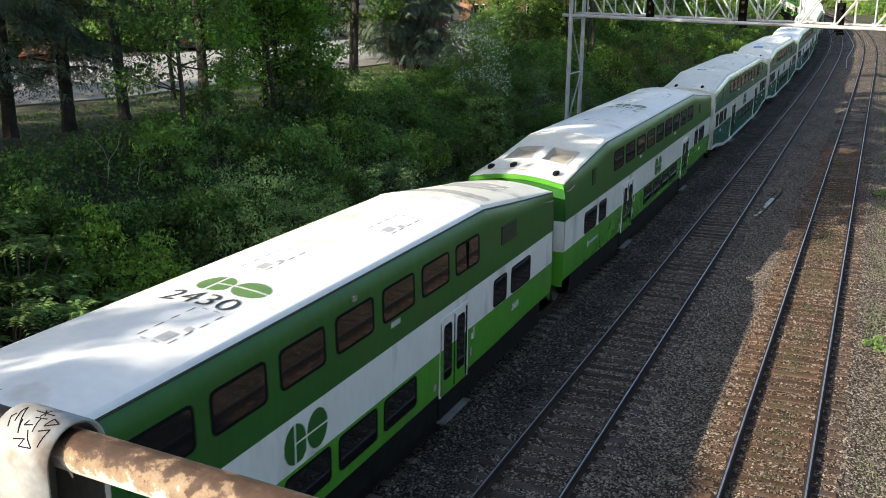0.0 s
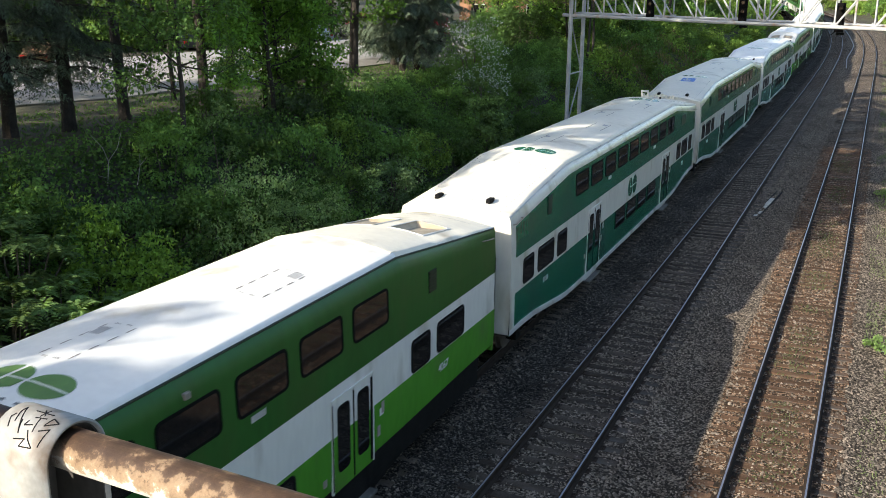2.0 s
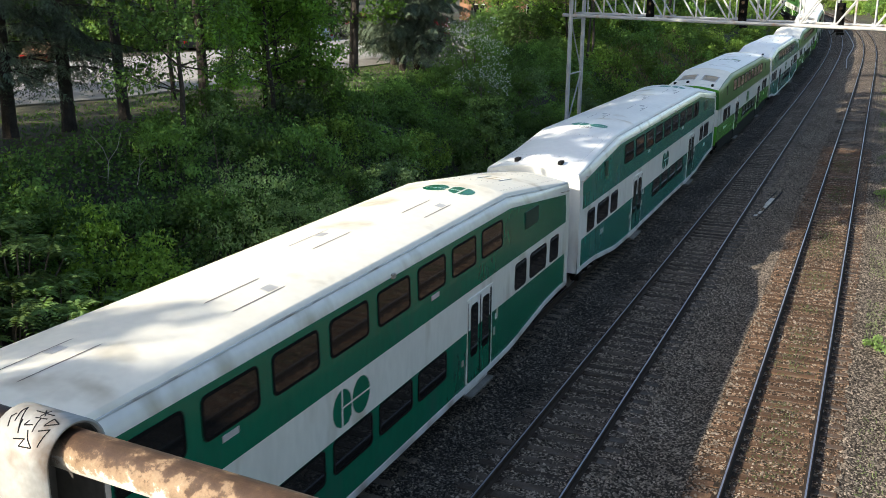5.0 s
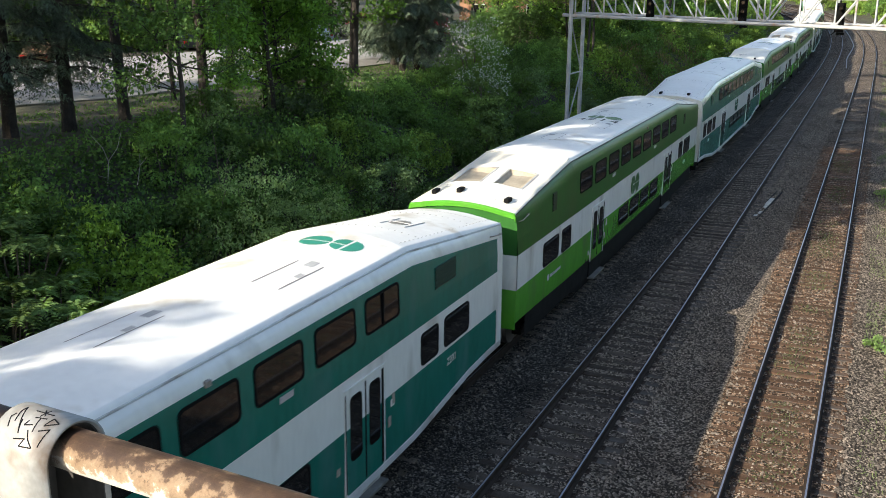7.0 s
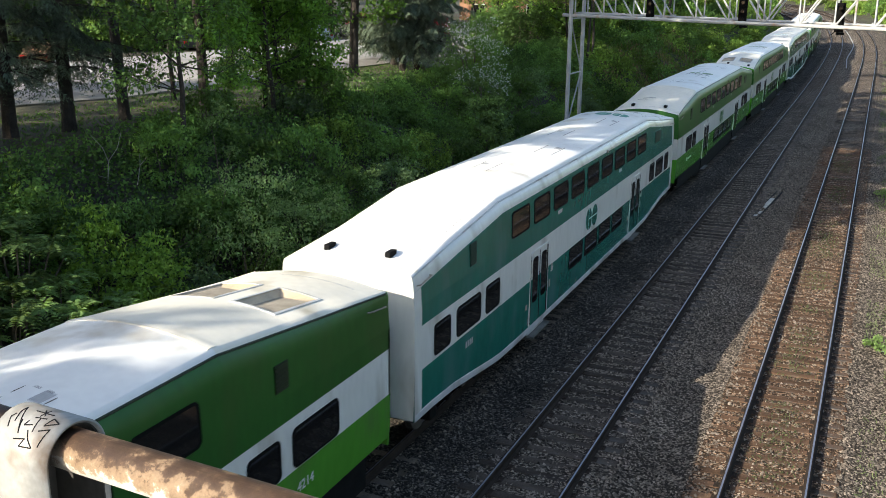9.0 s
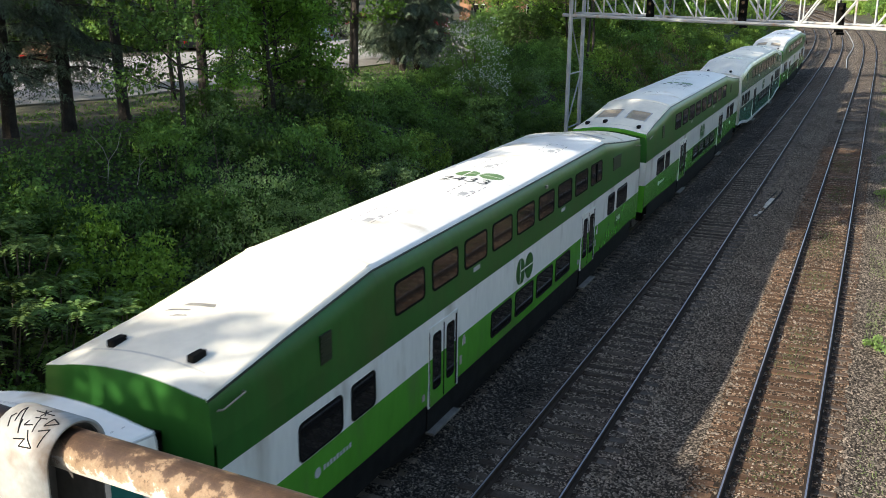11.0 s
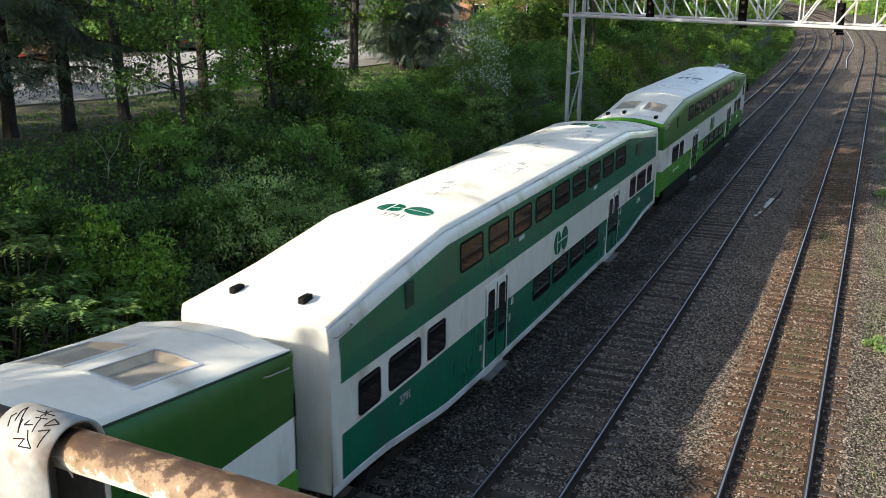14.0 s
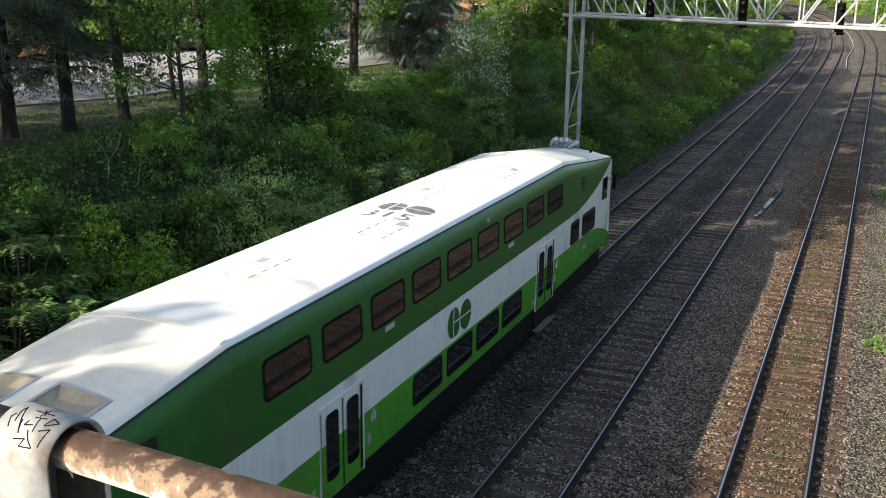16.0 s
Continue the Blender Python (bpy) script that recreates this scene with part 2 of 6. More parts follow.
def build_ground():
    ss = [-75 + 3 * i for i in range(27)] + [6 + 1.5 * i for i in range(60)] + [96 + 4 * i for i in range(70)]
    offs = [-420, -260, -160, -110, -80, -60, -50, -44, -38, -34, -30, -27, -25, -23.5] + [-22 + 0.75 * i for i in range(14)] + [-11.6, -11.2] \
        + [-10.9 + 0.3 * i for i in range(40)] + [1.4, 2, 2.6, 3.2, 4, 5, 6, 8, 10, 13, 18, 26, 40, 70, 130, 250]
    bm = bmesh.new()
    rows = []
    for s in ss:
        r = []
        for o in offs:
            oo = o
            if s > 90 and o < -110:
                oo = -110 + (o + 110) * 0.6
            p, h = on_line(s, oo, ground_z(s, oo))
            r.append(bm.verts.new(p))
        rows.append(r)
    for i in range(len(ss) - 1):
        for j in range(len(offs) - 1):
            f = bm.faces.new((rows[i][j], rows[i][j + 1], rows[i + 1][j + 1], rows[i + 1][j]))
            mid = (offs[j] + offs[j + 1]) / 2
            f.material_index = 0 if -12.2 < mid < 2.7 else (2 if -40 < mid < -21.4 and ss[i] < 130 else 1)
            if abs(mid - TRACKS[2]) < 1.35 and ss[i] < 62:
                f.material_index = 3
            # shade beside the train is put into the ballast colour here
            elif -12.2 < mid < -6.5:
                f.material_index = 4
            f.smooth = True
    # the sheet runs on to the horizon
    ring = rows[0] + [r[-1] for r in rows[1:]] + rows[-1][::-1][1:] + [r[0] for r in rows[::-1][1:-1]]
    c = Vector((-60, 130, 0))
    outer = []
    for v in ring:
        d = (v.co - c)
        d.z = 0
        outer.append(bm.verts.new(c + d.normalized() * 2500 + Vector((0, 0, 5))))
    for i in range(len(ring)):
        a, b = i, (i + 1) % len(ring)
        if a != b:
            bm.faces.new((ring[a], ring[b], outer[b], outer[a])).material_index = 1
    bmesh.ops.recalc_face_normals(bm, faces=bm.faces[:])
    g = part("ground", bm, [M_BALLAST, M_SOIL, M_GRASS, M_RUSTBED, M_SHADEBED])
    tagged(g, "grey stone ballast bed between overgrown earth banks", "ground", kind="structure")
    return g


build_ground()


# ---------------------------------------------------------------- tracks
def build_tracks():
    prof = [(-0.075, -0.180), (0.075, -0.180), (0.075, -0.165), (0.012, -0.140), (0.010, -0.050), (0.036, -0.038), (0.037, -0.012), (0.017, 0.0), (-0.017, 0.0), (-0.037, -0.012), (-0.036, -0.038), (-0.010, -0.050), (-0.012, -0.140), (-0.075, -0.165)]
    tie_me, rusty_ties, pale_ties = [], [], []
    for v in range(4):
        bm = bmesh.new()
        box(bm, -1.3, 1.3, -0.115, 0.115, -0.17, 0.0)
        bmesh.ops.bevel(bm, geom=[e for e in bm.edges if e.calc_length() > 0.2], offset=0.012, segments=1, affect="EDGES")
        for p in bm.verts:
            p.co += Vector((random.uniform(-0.02, 0.02), random.uniform(-0.008, 0.008), random.uniform(-0.008, 0.006)))
        me = bpy.data.meshes.new("tie")
        bm.to_mesh(me)
        bm.free()
        me.materials.append(M_TIE_GREY)
        tie_me.append(me)
        rusty_me = me.copy()
        rusty_me.materials[0] = M_TIE
        rusty_ties.append(rusty_me)
        pale_me = me.copy()
        pale_me.materials[0] = M_TIE_PALE
        pale_ties.append(pale_me)
    plate = bmesh.new()
    box(plate, -0.16, 0.16, -0.09, 0.09, -0.005, 0.012)
    for sx in (-0.11, 0.11):
        for sy in (-0.05, 0.05):
            box(plate, sx - 0.015, sx + 0.015, sy - 0.015, sy + 0.015, 0.012, 0.03)
    plate_me = bpy.data.meshes.new("tie_plate")
    plate.to_mesh(plate_me)
    plate.free()
    plate_me.materials.append(M_RAIL)
    for k, c in enumerate(TRACKS):
        tr = empty("railway_track", pose(c, 0, 0), "steel rails spiked to weathered wooden ties in ballast", "railway track", "parallel tracks", "structure")
        inv = tr.matrix_world.inverted()
        for side in (-0.7525, 0.7525):
            bm = bmesh.new()
            last = None
            for s in [-60, -30] + [2.0 * i for i in range(0, 60)] + [120 + 6 * i for i in range(46)]:
                p, h = on_line(s, c + side)
                q = Matrix.Rotation(h, 3, "Z")
                r = [bm.verts.new(inv @ (p + q @ Vector((a, 0, b)))) for a, b in prof]
                if last:
                    n = len(r)
                    for i in range(n):
                        f = bm.faces.new((last[i], last[(i + 1) % n], r[(i + 1) % n], r[i]))
                        f.material_index = 1 if i == 7 else 0
                last = r
            bmesh.ops.recalc_face_normals(bm, faces=bm.faces[:])
            part("rail", bm, [M_RAIL, M_RAILTOP], tr, "steel rail with a polished running surface")
        rest = bmesh.new()
        s, i = 4.0, 0
        while s < 330:
            p, h = on_line(s + random.uniform(-0.03, 0.03), c + random.uniform(-0.05, 0.05), -0.186 - random.uniform(0, 0.012))
            m = inv @ Matrix.Translation(p) @ Matrix.Rotation(h + random.uniform(-0.02, 0.02), 4, "Z")
            if i < 150:
                t = new("tie", (rusty_ties if k == 2 and s < 62 else pale_ties if k == 0 else tie_me)[i % 4])
                t.parent = tr
                t.matrix_local = m
                for side in (-0.7525, 0.7525):
                    if k > 0 and i < 70:
                        g = new("tie_plate", plate_me)
                        g.parent = tr
                        g.matrix_local = m @ Matrix.Translation((side, 0, 0))
            else:
                v = box(rest, -1.3, 1.3, -0.115, 0.115, -0.1, 0.0)
                for x in v:
                    x.co = m @ x.co
            s += 0.545
            i += 1
        bmesh.ops.recalc_face_normals(rest, faces=rest.faces[:])
        tagged(part("distant_ties", rest, M_TIE_GREY, tr), kind="stuff")


build_tracks()


# ---------------------------------------------------------------- the train
CAR_PITCH = 25.955


def car_s(i, t):
    """Distance of the middle of car i along the line at t seconds."""
    t -= 8.0
    return 108.549 - 15.8424 * t - 0.0506 * t * t + (i - 9) * CAR_PITCH + 13.1


L_END = 12.46          # half the length of a car body
L_KINK = 7.72          # where the roof starts to slope down


def sag(y):
    """Drop of the roof towards the low ends of a car."""
    return 0.56 * min(max((abs(y) - L_KINK) / (L_END - L_KINK), 0.0), 1.0)


SECTION = [(1.49, 3.30), (1.477, 3.80), (1.468, 4.10), (1.457, 4.19), (1.436, 4.27), (1.404, 4.34), (1.368, 4.395), (1.335, 4.43), (1.318, 4.48), (1.27, 4.527), (1.255, 4.534), (1.1, 4.574), (0.95, 4.609), (0.6, 4.662), (0.3, 4.688), (0.0, 4.695)]
COVE, EAVE = 3, 7      # where the cove over the windows and the roof begin
"""The upper half of the body from the side to the crown."""


def wall_u(z):
    """Half width of the body at the height z, away from the low ends."""
    for (u0, z0), (u1, z1) in zip(SECTION, SECTION[1:]):
        if z0 <= z <= z1:
            return u0 + (u1 - u0) * (z - z0) / (z1 - z0)
    return SECTION[0][0]


def upper(y, u, z):
    w = smooth01((z - 3.2) / 0.9)
    if u > 1.15:
        e = smooth01((abs(y) - 10.8) / 1.4)
        z += 0.05 * e * (1.3 < u < 1.41)
        u += 0.09 * e * min(1.0, max(0.0, (1.47 - u) / 0.13))
    return (u, y, z - sag(y) * w)


YS = [-12.46, -12.40, -11.6, -10.5, -9.3, -8.3, -7.72, -6.5, -5, -3, -1, 1, 3, 5, 6.5, 7.72, 8.3, 9.3, 10.5, 11.6, 12.40, 12.46]


SPANS = [[y for y in YS if y <= -7.72], [y for y in YS if abs(y) <= 7.72], [y for y in YS if y >= 7.72]]
"""The low front, the high middle and the low rear of the roof, which meet in sharp creases."""


def loft(bm, sections, mi=0):
    """mi: one material for all, or one for each strip."""
    last = None
    for sec in sections:
        r = [bm.verts.new(p) for p in sec]
        if last:
            for i in range(len(r) - 1):
                bm.faces.new((last[i], last[i + 1], r[i + 1], r[i])).material_index = mi[i] if isinstance(mi, list) else mi
        last = r


def belly(y, new_style):
    """Lower edge of the side: the floor hangs low between the bogies."""
    a = abs(y)
    low = 1.06 if new_style else 0.55
    hi = 1.13 if new_style else 0.95
    return low + (hi - low) * smooth01((a - 7.0) / 4.5)


def ellipse_bits(cx, cy, rx, ry):
    """Outlines of the two-ellipse emblem: the first split upright and half across, the second split across."""
    out = []
    g = 0.09 * rx

    def arc(c0, t0, t1, k=14):
        return [(c0 + rx * math.cos(t0 + (t1 - t0) * i / k), cy + ry * math.sin(t0 + (t1 - t0) * i / k)) for i in range(k + 1)]
    c0 = cx - rx * 1.06
    a = math.acos(max(-1, min(1, -g / rx)))
    left = [p for p in arc(c0, a, math.tau - a)]
    out.append(left)
    b = math.acos(g / rx)
    s = math.asin(min(0.9, 0.06))
    out.append([(c0 + g, cy + 0.06 * ry)] + arc(c0, s, b))
    out.append([(c0 + g, cy - 0.06 * ry), (c0 + rx, cy - 0.06 * ry), (c0 + rx * 0.99, cy - 0.66 * ry), (c0 + rx * 0.62, cy - 0.97 * ry), (c0 + g, cy - ry)])
    c1 = cx + rx * 1.06
    out.append(arc(c1, s, math.pi - s))
    out.append(arc(c1, math.pi + s, math.tau - s))
    return out


def emblem_side(bm, side, y0, z0, rx, ry):
    for o in ellipse_bits(0, 0, rx, ry):
        prism(bm, [(y0 + (a if side > 0 else -a), z0 + b) for a, b in o], "x", side * 1.485, side * 1.497)


def roof_z(u, y):
    u = abs(u)
    for (u0, z0), (u1, z1) in zip(SECTION, SECTION[1:]):
        if u1 <= u <= u0:
            return z1 + (z0 - z1) * (u - u1) / (u0 - u1) - sag(y)
    return SECTION[0][1] - sag(y)


def drape(bm, lift=0.006):
    """Lay flat shapes, given in x and y, on the roof."""
    for k in range(-11, 12):
        bmesh.ops.bisect_plane(bm, geom=bm.verts[:] + bm.edges[:] + bm.faces[:], plane_co=(k * 0.1, 0, 0), plane_no=(1, 0, 0))
    for v in bm.verts:
        v.co.z = roof_z(v.co.x, v.co.y) + lift + v.co.z


def flat(bm, pts):
    bm.faces.new([bm.verts.new((a, b, 0)) for a, b in pts])


def text_mesh(s, size):
    cu = bpy.data.curves.new("text", "FONT")
    cu.body, cu.size, cu.align_x, cu.align_y, cu.resolution_u = s, size, "CENTER", "CENTER", 3
    ob = bpy.data.objects.new("text", cu)
    scene.collection.objects.link(ob)
    dg = bpy.context.evaluated_depsgraph_get()
    me = bpy.data.meshes.new_from_object(ob.evaluated_get(dg))
    bpy.data.objects.remove(ob)
    bpy.data.curves.remove(cu)
    return me


def build_car(style, number, roof_logo, ends, label, cab=False, vents=True, sign=False, rear_gear=False, rear_vent="tan", split_window=False, lines=False):
    """One double-deck coach. Its own y runs to the rear of the train, z from the rail heads."""
    newer = style == "new"
    roof_m, white_m = (M_CREAMROOF, M_CREAM) if style == "old" else (M_ROOF, M_WHITE)
    zl, zh = (2.01, 2.90) if newer else (1.96, 2.88)
    upper_m = M_DKGREEN if newer else (M_TEAL2 if style == "faded" else M_TEAL)
    lower_m = M_LIME if newer else upper_m
    car = empty("passenger_coach", pose(0, 0, 0), label, "train coach", "coaches of the train")
    ys = YS
    # sides
    for sd in (-1, 1):
        bm = bmesh.new()
        # lower, middle and upper bands share the plane of the side
        for mi, (za, zb) in enumerate(((None, zl), (zl, zh), (zh, 3.30))):
            loft(bm, [[(sd * 1.46, y, belly(y, newer)), (sd * 1.485, y, 1.4), (sd * 1.49, y, zl)] if za is None else [(sd * 1.49, y, za), (sd * 1.49, y, zb)] for y in ys], (2, 1, 0)[mi])
        bmesh.ops.remove_doubles(bm, verts=bm.verts[:], dist=0.001)
        for span in SPANS:
            loft(bm, [[(sd * a, b, c) for a, b, c in (upper(y, u, z) for u, z in SECTION[:EAVE + 1])] for y in span], [0 if newer or k < COVE else 3 for k in range(EAVE)])
        bmesh.ops.recalc_face_normals(bm, faces=bm.faces[:])
        bad = [f for f in bm.faces if f.normal.x * sd < 0]
        bmesh.ops.reverse_faces(bm, faces=bad)
        for f in bm.faces:
            f.smooth = True
            c = f.calc_center_median()
            if cab and newer:
                # the white of the cab end sweeps up over the green
                if c.y > 8.3 and f.material_index == 0 and c.y > 12.3:
                    f.material_index = 1
        part("side_wall", bm, [upper_m, white_m, lower_m, white_m], car)
        if not newer:
            for y0, y1 in ((-12.462, -12.14), (12.14, 12.462)):
                bm = bmesh.new()
                col = []
                for y in (y0, y1):
                    pts = [(1.49, y, 0.97), (1.49, y, 1.96), (1.49, y, 2.88)] + [upper(y, u, z) for u, z in SECTION[:4]]
                    col.append([(sd * (a + 0.006), b, c) for a, b, c in pts])
                loft(bm, col)
                bmesh.ops.recalc_face_normals(bm, faces=bm.faces[:])
                bmesh.ops.solidify(bm, geom=bm.faces[:], thickness=0.004)
                part("end_post", bm, white_m, car, "white painted end post")
            bm = bmesh.new()
            loft(bm, [[(sd * 1.470, y, belly(y, False) - 0.02), (sd * 1.498, y, belly(y, False) + 0.01), (sd * 1.500, y, belly(y, False) + 0.15), (sd * 1.485, y, belly(y, False) + 0.16)] for y in ys])
            part("side_sill", bm, M_SILL, car, "dirty white side sill")
        else:
            bm = bmesh.new()
            loft(bm, [[(sd * 1.36, y, 0.22 + 0.30 * smooth01((abs(y) - 6.6) / 1.4)), (sd * 1.43, y, 0.5), (sd * 1.445, y, belly(y, True) + 0.02)] for y in ys[2:-2]])
            part("skirt", bm, M_BLACK, car, "black underfloor skirt")
    # roof
    bm = bmesh.new()
    for k, span in enumerate(SPANS):
        secs = []
        for y in span:
            half = [upper(y, u, z) for u, z in SECTION[EAVE:]]
            secs.append([(-a, b, c) for a, b, c in half[:-1]] + half[::-1])
        loft(bm, secs, 0 if k == 1 or not newer else 1)
    bmesh.ops.recalc_face_normals(bm, faces=bm.faces[:])
    bmesh.ops.reverse_faces(bm, faces=[f for f in bm.faces if f.normal.z < 0])
    wells = [(x0, x1, *sorted((sd * 9.6, sd * 10.9))) for x0, x1 in ((-0.98, -0.16), (0.21, 0.99)) for sd in ([-1] if ends == "front" else [-1, 1])] if vents else []
    for x0, x1, y0, y1 in wells:
        for co, no in (((x0, 0, 0), (1, 0, 0)), ((x1, 0, 0), (1, 0, 0)), ((0, y0, 0), (0, 1, 0)), ((0, y1, 0), (0, 1, 0))):
            near = [f for f in bm.faces if abs(f.calc_center_median().y - (y0 + y1) / 2) < 2.2]
            bmesh.ops.bisect_plane(bm, geom=near + list({e for f in near for e in f.edges}) + list({v for f in near for v in f.verts}), plane_co=co, plane_no=no)
        gone = [f for f in bm.faces if x0 < f.calc_center_median().x < x1 and y0 < f.calc_center_median().y < y1]
        bmesh.ops.delete(bm, geom=gone, context="FACES")
    for f in bm.faces:
        f.smooth = True
    part("roof", bm, [roof_m, M_CREAMROOF], car, "white painted roof")
    if newer:
        for yy in (-7.72, 7.72):
            bm = bmesh.new()
            flat(bm, [(-1.26, yy - 0.09), (1.26, yy - 0.09), (1.26, yy + 0.09), (-1.26, yy + 0.09)])
            bmesh.ops.bisect_plane(bm, geom=bm.verts[:] + bm.edges[:] + bm.faces[:], plane_co=(0, yy, 0), plane_no=(0, 1, 0))
            drape(bm, lift=0.012)
            bmesh.ops.recalc_face_normals(bm, faces=bm.faces[:])
            bmesh.ops.solidify(bm, geom=bm.faces[:], thickness=0.02)
            part("roof_joint", bm, M_CREAMROOF, car, "raised cream sealing strip over the roof joint")
        if not vents:
            for k, (x, y, w, h) in enumerate(((-0.80, -10.62, 0.48, 0.10), (-0.62, -10.42, 0.62, 0.16), (-0.55, -10.80, 0.30, 0.08))):
                bm = bmesh.new()
                flat(bm, [(x, y), (x + w, y + 0.05), (x + w * 0.9, y + h), (x + 0.08, y + h * 0.8)])
                drape(bm)
                part("roof_scuff", bm, M_SOOT, car, "dark scuff on the sloping roof end")
            # grey grime round the fan cover of the low end
            for tag, a0, a1, b0, b1 in (("grime_band", -1.05, 1.15, 8.15, 8.75), ("grime_panel", -0.75, 0.72, 9.85, 11.15)):
                bm = bmesh.new()
                o = []
                for k in range(40):
                    c = math.cos(k * math.tau / 40), math.sin(k * math.tau / 40)
                    j = 1.0 + 0.05 * math.sin(5.3 * k) + 0.04 * math.sin(2.1 * k)
                    o.append(((a0 + a1) / 2 + (a1 - a0) / 2 * j * math.copysign(abs(c[0]) ** 0.35, c[0]), (b0 + b1) / 2 + (b1 - b0) / 2 * j * math.copysign(abs(c[1]) ** 0.35, c[1])))
                flat(bm, o)
                drape(bm, lift=0.006)
                part(tag, bm, M_GRIME, car, "grey grime on the low roof end")
            for k, (x, y, w, h) in enumerate(((0.05, 10.1, 0.5, 0.10), (0.28, 10.5, 0.24, 0.30), (0.55, 10.25, 0.18, 0.5), (-0.2, 10.75, 0.2, 0.12))):
                bm = bmesh.new()
                flat(bm, [(x, y), (x + w, y + 0.04), (x + w * 0.9, y + h), (x + 0.03, y + h * 0.85)])
                drape(bm, lift=0.012)
                part("bare_patch", bm, M_CREAMROOF, car, "patch where the grime is scraped off")
    for sd in (-1, 1):
        bm = bmesh.new()
        loft(bm, [[(sd * a, b, c) for a, b, c in (upper(y, u, z) for u, z in ((1.338, 4.418), (1.350, 4.428), (1.345, 4.450), (1.326, 4.456), (1.312, 4.446)))] for y in ys])
        bmesh.ops.recalc_face_normals(bm, faces=bm.faces[:])
        part("gutter", bm, M_SILL if not newer else M_VENT_G, car, "thin raised gutter along the roof edge")
    # underframe and floor
    bm = bmesh.new()
    loft(bm, [[(-1.46, y, belly(y, newer)), (1.46, y, belly(y, newer))] for y in ys])
    for y0 in (-4.6, -1.4, 1.6, 4.0):
        box(bm, -1.1, 1.1, y0, y0 + 1.4, 0.24, 0.62)
    part("underframe", bm, M_BLACK, car, "black underfloor equipment")
    # end walls with gangway
    for sd in (-1, 1):
        bm = bmesh.new()
        y = sd * L_END
        sec = [upper(y, u, z) for u, z in SECTION]
        pts = [(1.46, 0.98), (1.49, zl), (1.49, zh)] + [(a, c) for a, b, c in sec]
        outline = pts + [(-a, c) for a, c in pts[::-1][1:]]
        top = [p for p in outline]
        ym = y - sd * 0.03
        prism(bm, outline, "y", ym - 0.03, ym + 0.03)
        for z in (zl, zh, 3.30):
            bmesh.ops.bisect_plane(bm, geom=bm.verts[:] + bm.edges[:] + bm.faces[:], plane_co=(0, 0, z), plane_no=(0, 0, 1))
        for f in bm.faces:
            z = f.calc_center_median().z
            f.material_index = (2 if z < zl else 1 if z < zh else 0) if newer else 1
        part("end_wall", bm, [upper_m, white_m, lower_m], car)
        if newer and not (cab and sd > 0) and (vents or sd > 0):
            bm = bmesh.new()
            top = [upper(y, u, z) for u, z in SECTION[EAVE - 1:]]
            top = [(-a, c) for a, b, c in top[:-1]] + [(a, c) for a, b, c in top[::-1]]
            loft(bm, [[(a, y + sd * 0.004, c), (a, y + sd * 0.055, c - 0.03), (a * 0.995, y + sd * 0.055, c - 0.13), (a * 0.99, y + sd * 0.004, c - 0.15)] for a, c in top])
            bmesh.ops.recalc_face_normals(bm, faces=bm.faces[:])
            part("end_cap", bm, lower_m, car, "bright green lip along the roof end")
        bm = bmesh.new()
        for k in range(4):
            e = 0.02 * (k % 2)
            y0, y1 = sorted((y + sd * (0.005 + k * 0.10), y + sd * (0.105 + k * 0.10)))
            for x0, x1, z0, z1 in ((-0.62 - e, -0.50, 1.25, 3.35), (0.50, 0.62 + e, 1.25, 3.35), (-0.62, 0.62, 3.23, 3.35 + e)):
                box(bm, x0, x1, y0 + 0.004, y1 - 0.004, z0, z1)
        box(bm, -0.5, 0.5, min(y, y + sd * 0.02), max(y, y + sd * 0.02), 1.25, 3.25)
        part("gangway", bm, M_RUBBER, car, "black ribbed gangway bellows")
        bm = bmesh.new()
        tube(bm, (0, y - sd * 0.3, 0.88), (0, y + sd * 0.48, 0.88), 0.09, 8)
        box(bm, -0.16, 0.16, min(y + sd * 0.40, y + sd * 0.515), max(y + sd * 0.40, y + sd * 0.515), 0.74, 1.02)
        part("coupler", bm, M_STEEL, car, "steel knuckle coupler")
        for sx in (-1, 1):
            bm = bmesh.new()
            za = roof_z(1.36, y * 0.97)
            tube(bm, (sx * 1.43, y - sd * 0.75, za - 0.09), (sx * 1.53, y - sd * 0.7, za - 0.07), 0.014, 6)
            tube(bm, (sx * 1.53, y - sd * 0.7, za - 0.07), (sx * 1.53, y - sd * 0.2, za - 0.13), 0.014, 6)
            tube(bm, (sx * 1.53, y - sd * 0.2, za - 0.13), (sx * 1.43, y - sd * 0.16, za - 0.15), 0.014, 6)
            part("grab_rail", bm, M_GRILLE, car, "bent steel grab rail")
    # windows
    wins = [(-7.13 + 1.622 * i, -7.13 + 1.622 * i + 1.27, 3.42, 4.06, 0.11) for i in range(9)]
    wins += [(-2.26 + 1.622 * i, -2.26 + 1.622 * i + 1.34, 1.32, 1.94, 0.10) for i in range(4)]
    if newer:
        wins += [(-10.42, -9.08, 2.04, 2.70, 0.12), (-8.78, -7.93, 2.04, 2.70, 0.10), (8.05, 8.88, 2.04, 2.70, 0.10), (9.22, 10.6, 2.04, 2.70, 0.12)]
    else:
        wins += [(-11.55, -10.75, 2.04, 2.70, 0.10), (-10.42, -9.08, 2.04, 2.70, 0.12), (-8.76, -7.9, 2.04, 2.70, 0.10), (8.05, 8.85, 2.04, 2.70, 0.10), (9.15, 10.45, 2.04, 2.70, 0.12), (10.78, 11.5, 2.04, 2.70, 0.10)][:None if number != "2201" else -1]
